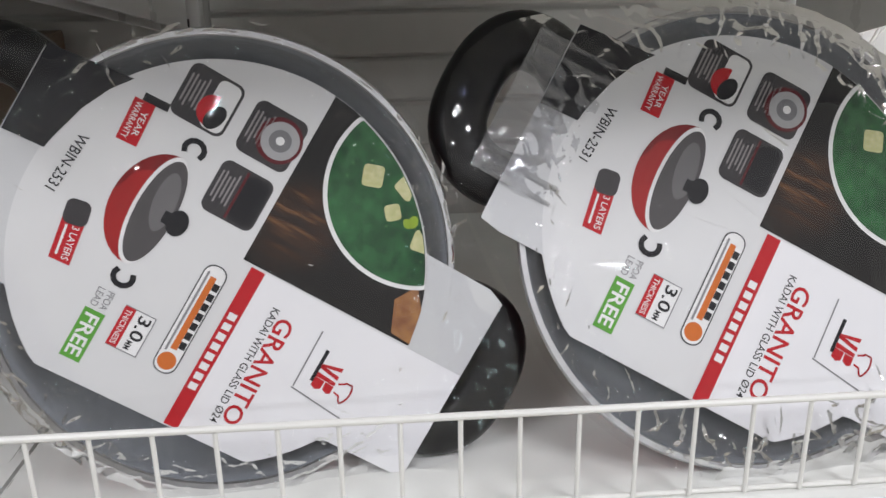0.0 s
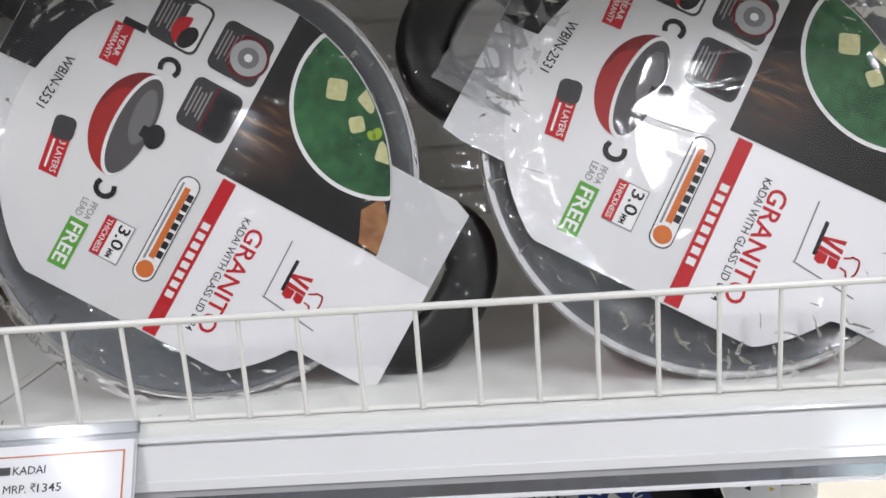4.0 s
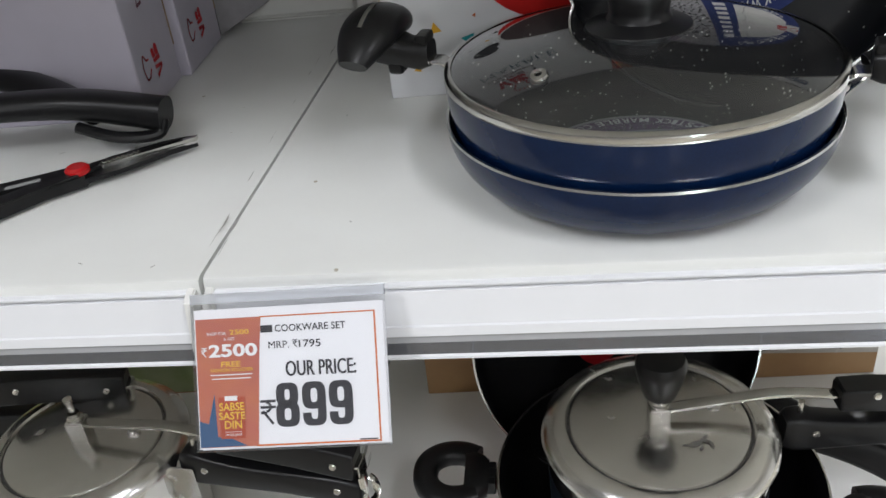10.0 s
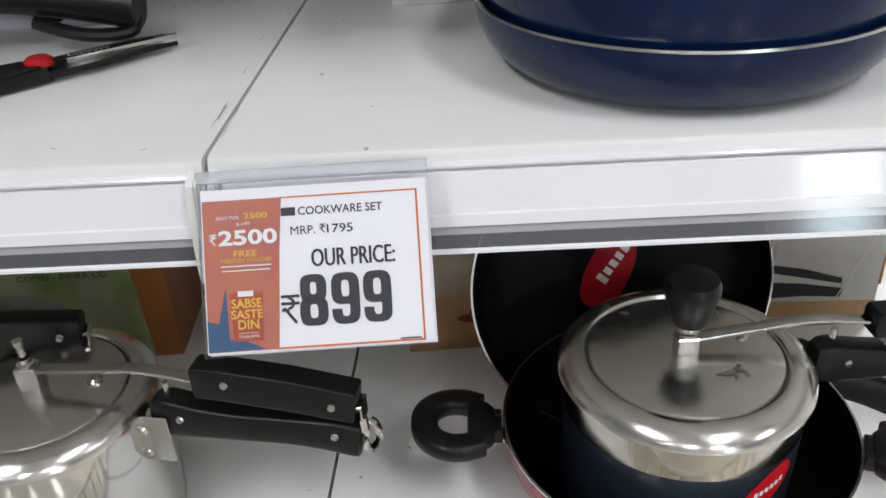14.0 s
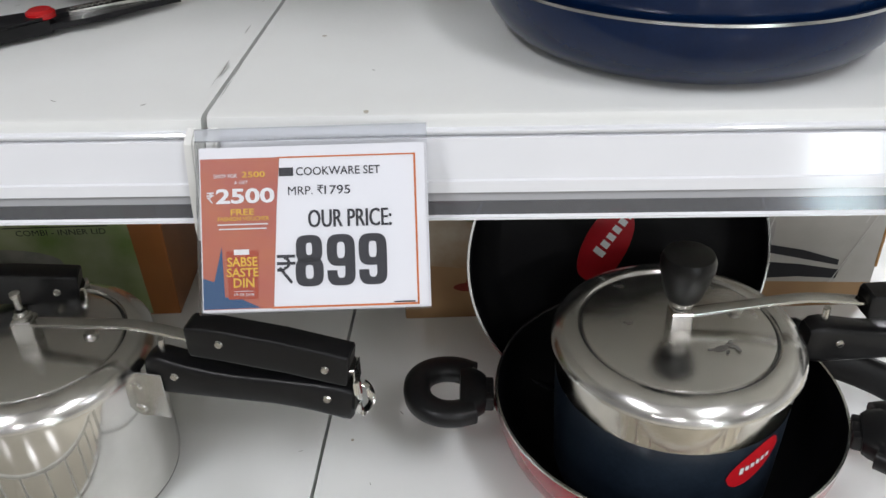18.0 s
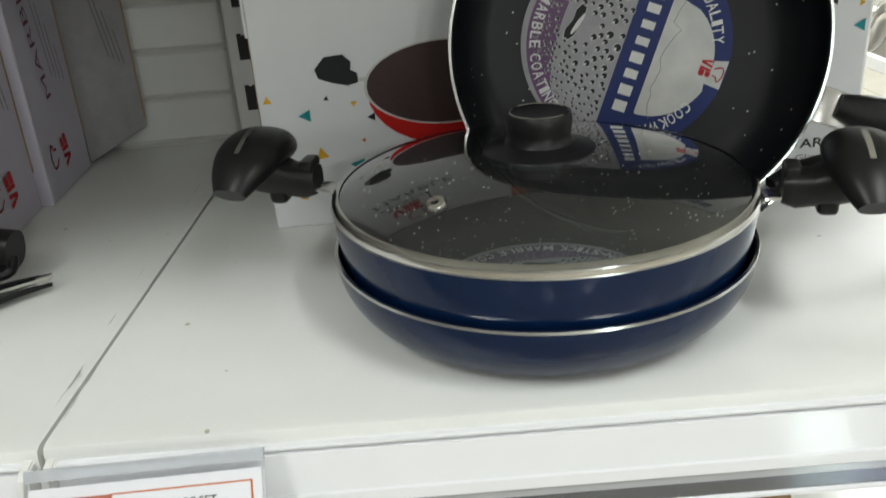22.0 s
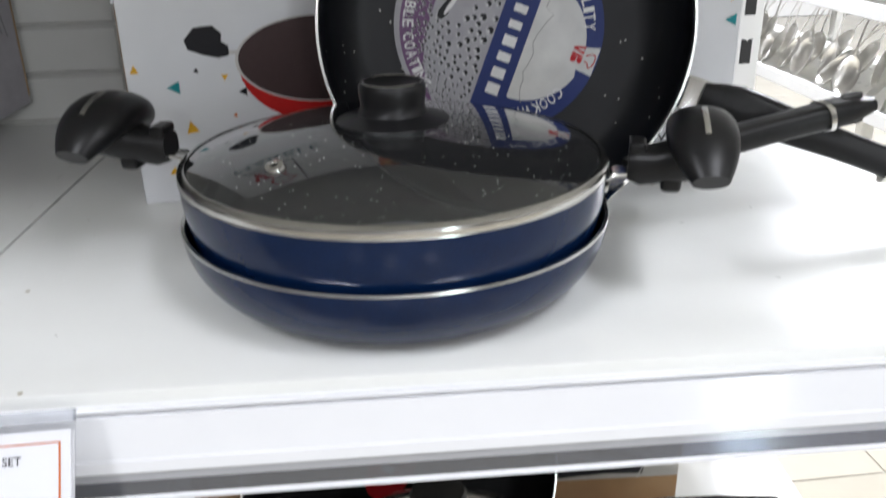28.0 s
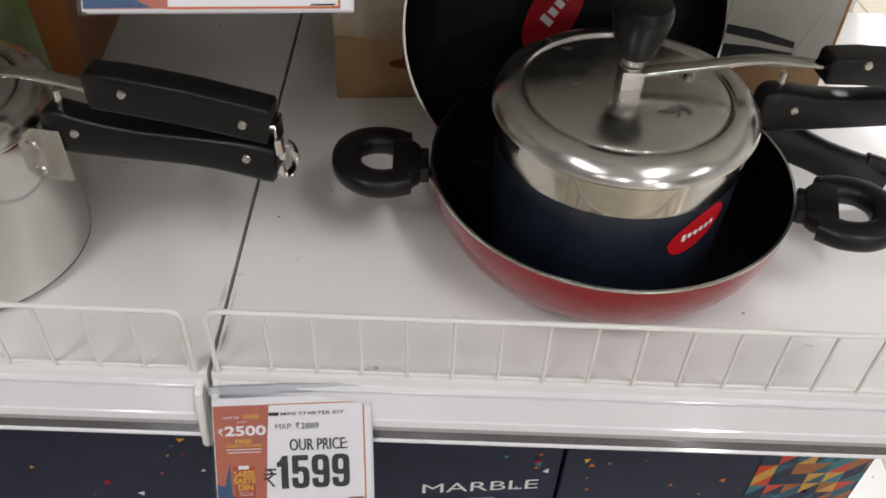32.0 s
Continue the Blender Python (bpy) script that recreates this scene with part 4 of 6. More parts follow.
# three cartons stacked beside each other on the next bay's shelf
SIDE = pose(0, 0, 0, 90, 0, 90)
for i, (y0, y1, xr) in enumerate(((0.815, 0.917, -0.4015), (0.9205, 1.037, -0.392), (1.0, 1.066, -0.379))):
    wide = 0.33 if i < 2 else 0.008
    c = carton_box("cookware_carton", xr - wide, xr, y0, y1, LB - 0.001, LB + 0.292, ("white printed carton standing on the shelf beside two others", "white printed carton between two others", "flattened carton with a torn foot behind the white cartons, greyed for shade")[i], LILAC if i < 2 else SHADEDB, pose(-0.3993, 1.0517, LB - 0.001, 0, 0, -57.5) if i == 2 else None)
    if i == 2:
        for v in c.children[0].data.vertices:
            if v.co.z < 0.05:
                v.co.z += 0.4 * v.co.y
    P = {}
    d = y1 - y0
    k = on("grey_print", ink(0.2, 0.19, 0.2), "rows of small grey print")
    if i < 2:
        word("MARBLE", d * 0.36, 0.148, 0.118, 0.0125, 98, 0.0004, -0.005, on("title", ink(0.12, 0.02, 0.05), "thin dark red title lettering"))
    for j in range(4):
        sheet(rect(d * (0.55 + 0.09 * j), 0.15 - 0.012 * j, 0.09 - 0.018 * j, 0.0016, 98), 0.0004, k)
    rr = on("brand_mark", RED, "plain red brand mark")
    if i < 2:
        mark(d * 0.5, 0.037, 0.03, 0.0165, 98, 0.0004, rr)
        hat(d * 0.25, 0.038, 0.019, 98, 0.0004, on("hat_mark", RED, "red hat outline"))
    sheet(rect(d * 0.3, 0.222, 0.011, 0.0035, 8), 0.0004, rr)
    sheet(rect(d * 0.3, 0.222, 0.0035, 0.011, 8), 0.0005, rr)
    prints(c, P, Matrix.Translation((wide + 0.0003, 0, 0)) @ SIDE)
    if i == 0:
        P = {}
        word("MARBLE", 0.232, 0.236, 0.07, 0.013, 0, 0.0004, 0.0, on("title", ink(0.12, 0.06, 0.08), "thin dark title lettering"))
        rr = on("brand_mark", RED, "plain red plus sign")
        sheet(rect(0.286, 0.238, 0.013, 0.004), 0.0004, rr)
        sheet(rect(0.286, 0.238, 0.004, 0.013), 0.0005, rr)
        prints(c, P, FACE @ Matrix.Translation((0, 0, 0.0003)))
    part("thumb_notch", prism(disc(0, 0, 0.009, 16, ry=0.012), 0, 0.0006, m=Matrix.Translation((wide + 0.0002, d - 0.004, 0.19)) @ SIDE), GAPSHADE, c, "dark plate for the shade in a thumb notch")
    part("seam_tape", block(wide - 0.0001, wide + 0.0008, d - 0.0012, d + 0.0005, 0.035, 0.285), CARTONE, c, "brown board edge")

# pans lying on the next bay's shelf, of which the handles reach into view
for (px, py), a, b, w in (((-0.80, 0.69), (-0.12, 0.01), (-0.358, 0.752), 0.016), ((-0.82, 0.9), (0, 0), (-0.425, 0.768), 0.013)):
    z0 = LB + (0.0 if w > 0.015 else 0.012)
    pn = thing("frying_pan", (px, py, z0), "black frying pan with a curved bakelite handle on the shelf", "frying pan", "pans on the next bay")
    lined_pan(pn, 0.12, 0.04, 0.09, BLACKH, NONSTICKP)
    e = Vector((b[0] - px, b[1] - py, 0.026 if w > 0.015 else 0.014))
    s = Vector((0.118, 0.015 if w > 0.015 else -0.01, 0.04))
    mid = (s + e) / 2 + Vector((0, 0.016 if w > 0.015 else -0.004, 0.012))
    pth = smooth_path([s, (s + mid) / 2 + Vector((0, 0, 0.008)), mid, (mid + e) / 2 + Vector((0, 0.012, 0.002)), e], 5)
    rad = [(w * (0.8 + 0.25 * math.sin(3.0 * i / len(pth))), 0.0095 + (0.0055 if w > 0.015 else 0.002) * (i / len(pth)) ** 2) for i in range(len(pth))]
    h = part("handle", sweep(pth, rad, 18, power=2.4), BLACKS, pn, "curved glossy black handle")
    if w > 0.015:
        part("hang_loop", sweep(smooth_path([e + Vector((-0.075, -0.006, -0.004)), e + Vector((-0.04, -0.012, -0.013)), e + Vector((-0.008, -0.008, -0.014)), e + Vector((-0.004, -0.002, -0.004))], 5), (0.0055, 0.005), 10), BLACKS, h, "thin loop under the handle end")

cp = thing("frying_pan", (-0.81, 0.7, LB + 0.041), "black pan with an upswept curved handle stacked on another pan", "frying pan", "pans on the next bay")
lined_pan(cp, 0.115, 0.038, 0.085, BLACKH, NONSTICKP)
lift = smooth_path([(0.112, 0.03, 0.034), (0.19, 0.075, 0.045), (0.25, 0.088, 0.062), (0.283, 0.09, 0.082), (0.305, 0.09, 0.1), (0.33, 0.09, 0.117), (0.35, 0.09, 0.127), (0.369, 0.09, 0.131)], 5)
part("handle", sweep(lift, [(0.011 - 0.003 * i / len(lift), 0.0085 - 0.002 * i / len(lift)) for i in range(len(lift))], 16, power=2.4), BLACKS, cp, "upswept black handle")

# kitchen shears
sc = thing("kitchen_shears", pose(-0.41, 0.682, LB - 0.001, 0, 0, 34.5), "black kitchen shears with a red pivot button and a spring", "shears")
for sgn in (1, -1):
    part("blade", prism([(0.0, 0.0105 * sgn), (0.03, 0.0115 * sgn), (0.07, 0.008 * sgn + 0.002), (0.094, 0.0052 * sgn), (0.07, 0.002 * sgn), (0.02, 0.0005 * sgn), (-0.01, -0.002 * sgn)][:: sgn], 0.008 if sgn > 0 else 0.005, 0.012 if sgn > 0 else 0.0088, bevel=0.0008), BLACKS, sc, "black coated blade")
    part("shank", prism([(0.002, 0.011 * sgn), (-0.03, 0.012 * sgn), (-0.06, 0.02 * sgn), (-0.1, 0.028 * sgn), (-0.1, 0.012 * sgn), (-0.06, 0.005 * sgn), (-0.03, -0.001 * sgn), (0.01, -0.003 * sgn)][:: sgn], 0.003, 0.014, bevel=0.002), BLACKH, sc, "black plastic shank")
    loop = smooth_path([(-0.095, 0.02 * sgn, 0.009), (-0.125, 0.034 * sgn, 0.009), (-0.165, 0.034 * sgn, 0.009), (-0.18, 0.02 * sgn, 0.009), (-0.165, 0.008 * sgn, 0.009), (-0.125, 0.008 * sgn, 0.009), (-0.095, 0.016 * sgn, 0.009)], 6)
    part("finger_loop", sweep(loop, (0.006, 0.007), 12), BLACKH, sc, "black plastic finger loop")
part("steel_edge", prism([(0.016, 0.0015), (0.06, 0.004), (0.097, 0.001), (0.094, -0.003), (0.06, -0.002), (0.02, -0.0012)], 0.009, 0.0124), STEEL, sc, "bare steel cutting edge")
part("pivot_button", lathe([(0.0095, 0.012), (0.0095, 0.0155), (0.007, 0.0175), (0, 0.0178)], 28), mat("red_plastic", (0.5, 0.01, 0.012), 0.25, grain=0.1, scale=100), sc, "glossy red pivot button")
spr = [(0.018 + 0.0007 * i, 0.0012 * math.cos(i * 1.05) + 0.0005, 0.0133 + 0.0012 * math.sin(i * 1.05)) for i in range(44)]
part("spring", sweep(spr, (0.0004, 0.0004), 6), STEEL, sc, "small coiled steel spring")
part("grip_inlay", prism(rrect(-0.04, 0.004, 0.026, 0.0045, 0.002, -8), 0.0138, 0.0146), ink(0.35, 0.35, 0.35), sc, "grey inlay")


# ---- lower shelf ----
def loop_handle(parent, ang, reach, z, s=1.0, lab="black bakelite loop handle"):
    """A rounded ear handle with an opening, on a steel tang."""
    m = pose(0, 0, z, 0, 0, ang) @ Matrix.Translation((reach, 0, 0))
    pts = [(0.014, -0.019), (0.028, -0.0235), (0.044, -0.0215), (0.0555, -0.0125), (0.058, 0.001), (0.0535, 0.0135), (0.042, 0.0215), (0.028, 0.0225), (0.014, 0.018)]
    path = smooth_path([m @ Vector((x * s, y * s * 1.12, 0.004 + 0.06 * x)) for x, y in pts], 5)
    h = part("ear_handle", sweep(path, (0.0108 * s, 0.0085 * s), 18, power=2.8), BLACKH, parent, lab)
    bm = sweep([(0.024 * s, 0, 0.0055), (0.017 * s, 0, 0.005), (0.008 * s, 0, 0.0035), (0.004 * s, 0, 0.003)], [(0.026 * s, 0.0085 * s), (0.0265 * s, 0.0095 * s), (0.0205 * s, 0.0095 * s), (0.0165 * s, 0.0085 * s)], 20, power=4)
    for off, half in ((-0.009, 0.004), (0.009, 0.004), (0.0, 0.0055)):
        block(-0.003 * s, 0.006 * s, off * s - half * s, off * s + half * s, -0.004, 0.0105, 0.002, bm, 2)
    put(bm, bm.verts, m)
    part("collar", bm, BLACKH, h, "notched black collar")
    part("tang", sweep([m @ Vector((-0.006, 0, -0.012)), m @ Vector((-0.002, 0, 0)), m @ Vector((0.008, 0, 0.003))], (0.007, 0.0013), 8, power=6), STEEL, parent, "bent steel tang")


kad = lined_pan(thing("kadai", (0.039, 0.652, LC), "red enamelled kadai holding a pressure cooker", "kadai", "red starter kit"), 0.1445, 0.078, 0.082, REDEN, NONSTICKP, power=0.4)
loop_handle(kad, 177, 0.149, 0.068, 1.08)
loop_handle(kad, -20, 0.149, 0.068, 1.08)

bpn = thing("frying_pan", pose(0.0168, 0.762, 0.598, 90 - 17.6, 0, 4), "black non-stick pan with a red sticker leaning on a carton", "frying pan", "red starter kit")
lined_pan(bpn, 0.1415, 0.04, 0.112, REDEN, NONSTICKP, z0=-0.04, power=0.3)
LEAF = ink(0.42, 0.012, 0.02, 0.3)


def leaf(cx, cy, w, h, a):
    c, s = math.cos(radians(a)), math.sin(radians(a))
    pts = []
    for i in range(33):
        t = i / 32 * 2 * math.pi
        x, y = 0.5 * w * math.cos(t), 0.5 * h * math.sin(t) * (1.0 if math.sin(t) > 0 else 0.95)
        x += 0.16 * w * math.sin(t) ** 2 * (1 if math.sin(t) > 0 else -1)
        pts.append((cx + x * c - y * s, cy + x * s + y * c))
    return pts


st = part("sticker", prism(leaf(0, 0, 0.076, 0.047, 50), 0, 0.0004), LEAF, bpn, "leaf-shaped red sticker", Matrix.Translation((-0.004, 0.004, -0.0366)))
bm = bmesh.new()
for i in range(6):
    sheet(rect(0.008 - 0.009 * (i - 2.5) * 0.64 * -1, 0.012 + 0.009 * (i - 2.5) * 0.77 * -1 * -1, 0.006, 0.0085 if i else 0.012, 50 - 180), 0.0007, bm)
part("white_print", bm, WHITEI, st, "white printed brand bars")
long_handle(bpn, (0.135, -0.075, 0.01), (0.276, -0.138, 0.066), 0.022, 0.0075, 0, False)
he = Matrix.Translation((0.284, -0.1415, 0.0693)) @ Vector((0.141, -0.063, 0.056)).to_track_quat("X", "Z").to_matrix().to_4x4()
part("handle_end", sweep(smooth_path([he @ Vector(p) for p in ((-0.034, 0.014, 0), (-0.01, 0.0165, 0), (0.012, 0.016, 0), (0.018, 0.003, 0), (0.012, -0.0135, 0), (-0.008, -0.0165, 0), (-0.034, -0.012, 0))], 5), (0.0072, 0.0074), 12, power=3), BLACKH, bpn, "black handle end with a triangular hanging hole")


SPUN = mat("spun_aluminium", (0.84, 0.83, 0.8), 0.22, 1.0, grain=0.12, scale=60, aniso=0.45, rvar=0.07, bump=0.16, bscale=28)
stroked(SPUN, "Z", 0.25)
BAREBAND = mat("dull_bare_aluminium", (0.74, 0.7, 0.62), 0.15, 1.0, grain=0.22, scale=70, bump=0.14, bscale=45, rvar=0.08)


def cooker(name, m, label, body_parts, ang, weight, group, plate=True, k=1.0, dz=0.0, hl=1.0, slim=0.0):
    """A pressure cooker with an inner lid on a spring arm, two long handles and a latch."""
    ob = thing(name, m, label, "pressure cooker", group)
    for nm, prof, material, lab in body_parts:
        part(nm, lathe(prof, 112), material, ob, lab)
    ld = part("lid", lathe([(r * k, z + dz) for r, z in ((0.0, 0.1585), (0.035, 0.158), (0.068, 0.1562), (0.0728, 0.1552), (0.074, 0.153), (0.0753, 0.153), (0.0772, 0.1562), (0.082, 0.1568), (0.0885, 0.1548), (0.094, 0.1508), (0.0972, 0.1458), (0.0976, 0.143), (0.096, 0.141), (0.093, 0.1408))], 112), SPUN, ob, "spun aluminium lid with an inset plate")
    part("lid_groove", lathe([(r * k, z + dz) for r, z in ((0.0741, 0.1536), (0.0747, 0.1538), (0.0753, 0.1536))], 96), GAPSHADE, ld, "dark ring for the shade in the groove round the inner lid")
    cl = block(-0.0085, 0.0085, -0.0075, 0.0075, 0.158 + dz, 0.173, 0.001)
    part("clip", cl, STEEL, ld, "square steel arm clip")
    part("nut", lathe([(0.0065, 0.1725), (0.0072, 0.1735), (0.0072, 0.176), (0.0055, 0.177), (0.0055, 0.181)], 20), STEEL, ld, "steel vent nut")
    if weight:
        part("weight", lathe([(0.0, 0.184), (0.0115, 0.1845), (0.0135, 0.187), (0.0175, 0.2), (0.0205, 0.213), (0.0205, 0.2185), (0.0185, 0.2235), (0.013, 0.2255), (0, 0.226)], 40), BLACKH, ob, "black whistle weight")
        part("weight_collar", lathe([(0.0085, 0.178), (0.0095, 0.1795), (0.0095, 0.184), (0.008, 0.1855)], 24), STEEL, ob, "steel collar under the weight")
        em = bmesh.new()
        for u, v, ru, rv, tw in ((0.0, 0.0, 0.006, 0.0028, 20), (0.008, 0.003, 0.004, 0.002, -30), (0.0125, -0.001, 0.0016, 0.0042, 15), (0.004, -0.0045, 0.0012, 0.003, -25), (-0.0075, -0.001, 0.003, 0.0012, 8), (0.0095, 0.0075, 0.0022, 0.0012, 10)):
            sheet(disc(0.024 + u, -0.03 + v, ru, 14, ry=rv, turn=tw), 0.15835, em)
        part("etched_mark", em, DULLRIM, ld, "small etched mark on the lid")
    else:
        part("vent_pipe", lathe([(0.003, 0.178), (0.003, 0.192), (0.0042, 0.193), (0.0042, 0.197), (0, 0.198)], 16), STEEL, ob, "steel vent pipe")
    part("safety_valve", lathe([(0.0055, 0.1555 + dz), (0.006, 0.159 + dz), (0.004, 0.161 + dz), (0, 0.1615 + dz)], 16, m=Matrix.Translation((0.048 * math.cos(radians(ang)), 0.048 * math.sin(radians(ang)) + 0.012, 0))), STEEL, ld, "small safety valve")
    q = pose(0, 0, 0, 0, 0, ang) @ Matrix.Diagonal((hl, 1, 1, 1))
    part("spring_arm", sweep([q @ Vector(p) for p in smooth_path([(-0.008, 0, 0.168), (0.05, 0, 0.173), (0.1, 0, 0.176), (0.155, 0, 0.168)], 5)], (0.0055, 0.0018), 10, power=5), STEEL, ob, "flat steel spring arm")
    th = sweep([q @ Vector(p) for p in ((0.1445, 0, 0.1725), (0.1465, 0, 0.1725), (0.17, 0, 0.1715), (0.22, 0, 0.166), (0.262, 0, 0.159), (0.2715, 0, 0.1575), (0.273, 0, 0.1573))], [(w, h - slim) for w, h in ((0.0095, 0.0125), (0.0108, 0.0142), (0.011, 0.015), (0.011, 0.015), (0.0108, 0.0148), (0.0108, 0.0145), (0.0098, 0.0132))], 24, power=9)
    put(th, th.verts, Matrix.Translation((0, 0, -slim)))
    t = part("upper_handle", th, BLACKS, ob, "black bakelite lid handle")
    bh = sweep([q @ Vector(p) for p in smooth_path([(0.103, 0, 0.1365), (0.114, 0, 0.1355), (0.14, 0, 0.1325), (0.175, 0, 0.1305), (0.21, 0, 0.1302), (0.245, 0, 0.128), (0.268, 0, 0.1245), (0.275, 0, 0.1235)], 2)], [(0.009, 0.013), (0.0105, 0.0165), (0.011, 0.018), (0.0112, 0.0168), (0.0112, 0.0152), (0.0112, 0.014), (0.0112, 0.0132), (0.0112, 0.013), (0.0112, 0.013), (0.0112, 0.0135), (0.0112, 0.0145), (0.0112, 0.0152), (0.0112, 0.0155), (0.011, 0.015), (0.009, 0.012)], 20, power=6)
    l = part("lower_handle", bh, BLACKS, ob, "black bakelite body handle")
    for par, pts in ((t, ((0.172, 0.174), (0.255, 0.159))), (l, ((0.128, 0.137), (0.254, 0.13)))):
        for x, z in pts:
            rv = lathe([(0, 0.0015), (0.0028, 0.0013), (0.0036, 0.0)], 16)
            put(rv, rv.verts, q @ Matrix.Translation((x, -0.0112, z)) @ pose(0, 0, 0, 90, 0, 0))
            part("rivet", rv, STEEL, par, "steel rivet")
    if plate:
        br = block(0.0855, 0.1175, -0.0135, -0.0115, 0.094, 0.139, 0.0007)
        put(br, br.verts, q)
        b = part("handle_plate", br, BRUSHED, ob, "riveted steel handle plate")
        for z in (0.102, 0.1245):
            rv = lathe([(0, 0.0022), (0.003, 0.0018), (0.0042, 0.0)], 16)
            put(rv, rv.verts, q @ Matrix.Translation((0.0945, -0.0135, z)) @ pose(0, 0, 0, 90, 0, 0))
            part("rivet", rv, STEEL, b, "steel rivet")
    fb = block(0.2715, 0.2775, -0.0085, 0.0085, 0.1555, 0.1585, 0.0006)
    block(0.2755, 0.2775, -0.0085, 0.0085, 0.141, 0.1565, 0.0006, fb)
    put(fb, fb.verts, q)
    part("catch_plate", fb, STEEL, t, "bent steel catch plate")
    part("latch", sweep([q @ Vector(p) for p in smooth_path([(0.2785, -0.008, 0.147), (0.2795, -0.009, 0.132), (0.2785, -0.008, 0.116), (0.2815, -0.003, 0.1145), (0.286, 0.001, 0.121), (0.2845, 0.003, 0.133), (0.28, 0.004, 0.137)], 4)], (0.0035, 0.0009), 8), STEEL, ob, "bent steel latch")
    part("hinge_pin", sweep([q @ Vector((0.117, 0, 0.14)), q @ Vector((0.117, 0, 0.165))], (0.0028, 0.0028), 10, up=(0, 1, 0)), STEEL, ob, "steel lifting pin")
    return ob


BODYDARK = mat("blue_black_enamel", (0.008, 0.013, 0.022), 0.3, grain=0.5, scale=260, tint=(0.02, 0.03, 0.045), bump=0.03, bscale=700)
ck = cooker("pressure_cooker", pose(0.0335, 0.632, LC + 0.004), "small pressure cooker with a blue-black body standing in the kadai", [("body", [(0, 0), (0.07, 0), (0.084, 0.006), (0.0895, 0.02), (0.092, 0.085), (0.0925, 0.113)], BODYDARK, "blue-black enamelled body"), ("bare_band", [(0.0925, 0.113), (0.0928, 0.125), (0.0932, 0.1405)], BAREBAND, "dull bare metal band")], 3, True, "red starter kit", False, slim=0.0032)
tn = bmesh.new()
for a0, a1, z0, z1 in ((-38, -31, 0.124, 0.139),):
    vs = [tn.verts.new((0.0934 * math.cos(radians(a)), 0.0934 * math.sin(radians(a)), z)) for a, z in ((a0, z0), (a1, z0 + 0.003), (a1 + 1, z1), (a0 + 1.5, z1 - 0.002))]
    tn.faces.new(vs)
part("torn_label", tn, WHITEI, ck, "torn remains of a white paper label")
bm = bmesh.new()
m = pose(0, 0, 0.092, 0, 0, -62)
pts = leaf(0, 0, 0.052, 0.03, 22)
lo, hi = min(p[0] for p in pts), max(p[0] for p in pts)
cols = []
for i in range(21):
    x = lo + (hi - lo) * (0.002 + 0.996 * i / 20)
    ys = [p[1] + (q[1] - p[1]) * (x - p[0]) / (q[0] - p[0]) for p, q in zip(pts, pts[1:]) if min(p[0], q[0]) <= x < max(p[0], q[0])]
    cols.append([bm.verts.new(m @ Vector((0.0931 * math.cos(x / 0.0931), 0.0931 * math.sin(x / 0.0931), y))) for y in (min(ys), max(ys))])
for (p, q), (r, w) in zip(cols, cols[1:]):
    bm.faces.new((p, r, w, q))
st = part("sticker", bm, ink(0.55, 0.012, 0.02, 0.3), ck, "leaf-shaped red sticker")
bm = bmesh.new()
for i in range(6):
    x, z, hh = -0.0125 + i * 0.0048, -0.0025 + i * 0.0012, 0.0065 if i in (0,) else 0.0045
    c = []
    for u, v in ((-0.0017, -hh / 2), (0.0017, -hh / 2), (0.0017, hh / 2), (-0.0017, hh / 2)):
        a = (x + u) / 0.0937
        c.append(bm.verts.new(m @ Vector((0.0937 * math.cos(a), 0.0937 * math.sin(a), z + v))))
    bm.faces.new(c)
part("white_print", bm, WHITEI, st, "white printed brand bars")

ck2 = cooker("pressure_cooker", pose(-0.478, 0.655, LC - 0.001), "polished steel pressure cooker with black handles on the next bay", [("body", [(0, 0), (0.08, 0), (0.088, 0.004), (0.0905, 0.012), (0.0905, 0.13), (0.0895, 0.1345)], MIRROR, "polished steel body"), ("base_disc", [(0.0, -0.0), (0.085, 0.0003), (0.0875, 0.003), (0.089, 0.006)], BRUSHED, "dull base disc")], -11, False, "steel cookers", True, 0.96, -0.0065, 0.97)
ck3 = copy_thing(ck2, pose(-0.72, 0.68, LC - 0.001, 0, 0, 20))
tagged(ck3, "polished steel pressure cooker further along the next bay")

# cartons of the lower shelf
CARTB = mat("food_carton", (0.5, 0.46, 0.38), 0.4, grain=0.3, scale=24, tint=(0.28, 0.17, 0.07), bump=0.05, bscale=60)
GREYC = mat("silver_carton", (0.5, 0.49, 0.46), 0.35, grain=0.25, scale=16, tint=(0.36, 0.34, 0.3), bump=0.35, bscale=26)
ox, oz = -0.188, LC
bc = carton_box("cooker_carton", ox, 0.318, 0.861, 1.04, LC, LC + 0.275, "cream and brown cooker carton with worn corners", CARTB)
P = {}
sheet([bx(0.12, 0.47), bx(0.317, 0.47), bx(0.317, 0.73), bx(0.12, 0.73)], 0.0003, on("silver_panel", GREYC, "silver grey printed panel"))
sheet([bx(-0.187, 0.463), bx(0.317, 0.463), bx(0.317, 0.492), bx(0.14, 0.501), bx(-0.02, 0.515), bx(-0.187, 0.535)], 0.0005, on("brown_band", mat("brown_print", (0.26, 0.14, 0.06), 0.4, grain=0.5, scale=20, tint=(0.36, 0.22, 0.1)), "brown printed band"))
sheet(disc(*bx(-0.13, 0.645), 0.06, 32, ry=0.04), 0.0005, on("red_oval", RED, "dark red printed oval"))
w = on("white_print", WHITEI, "white printed bars")
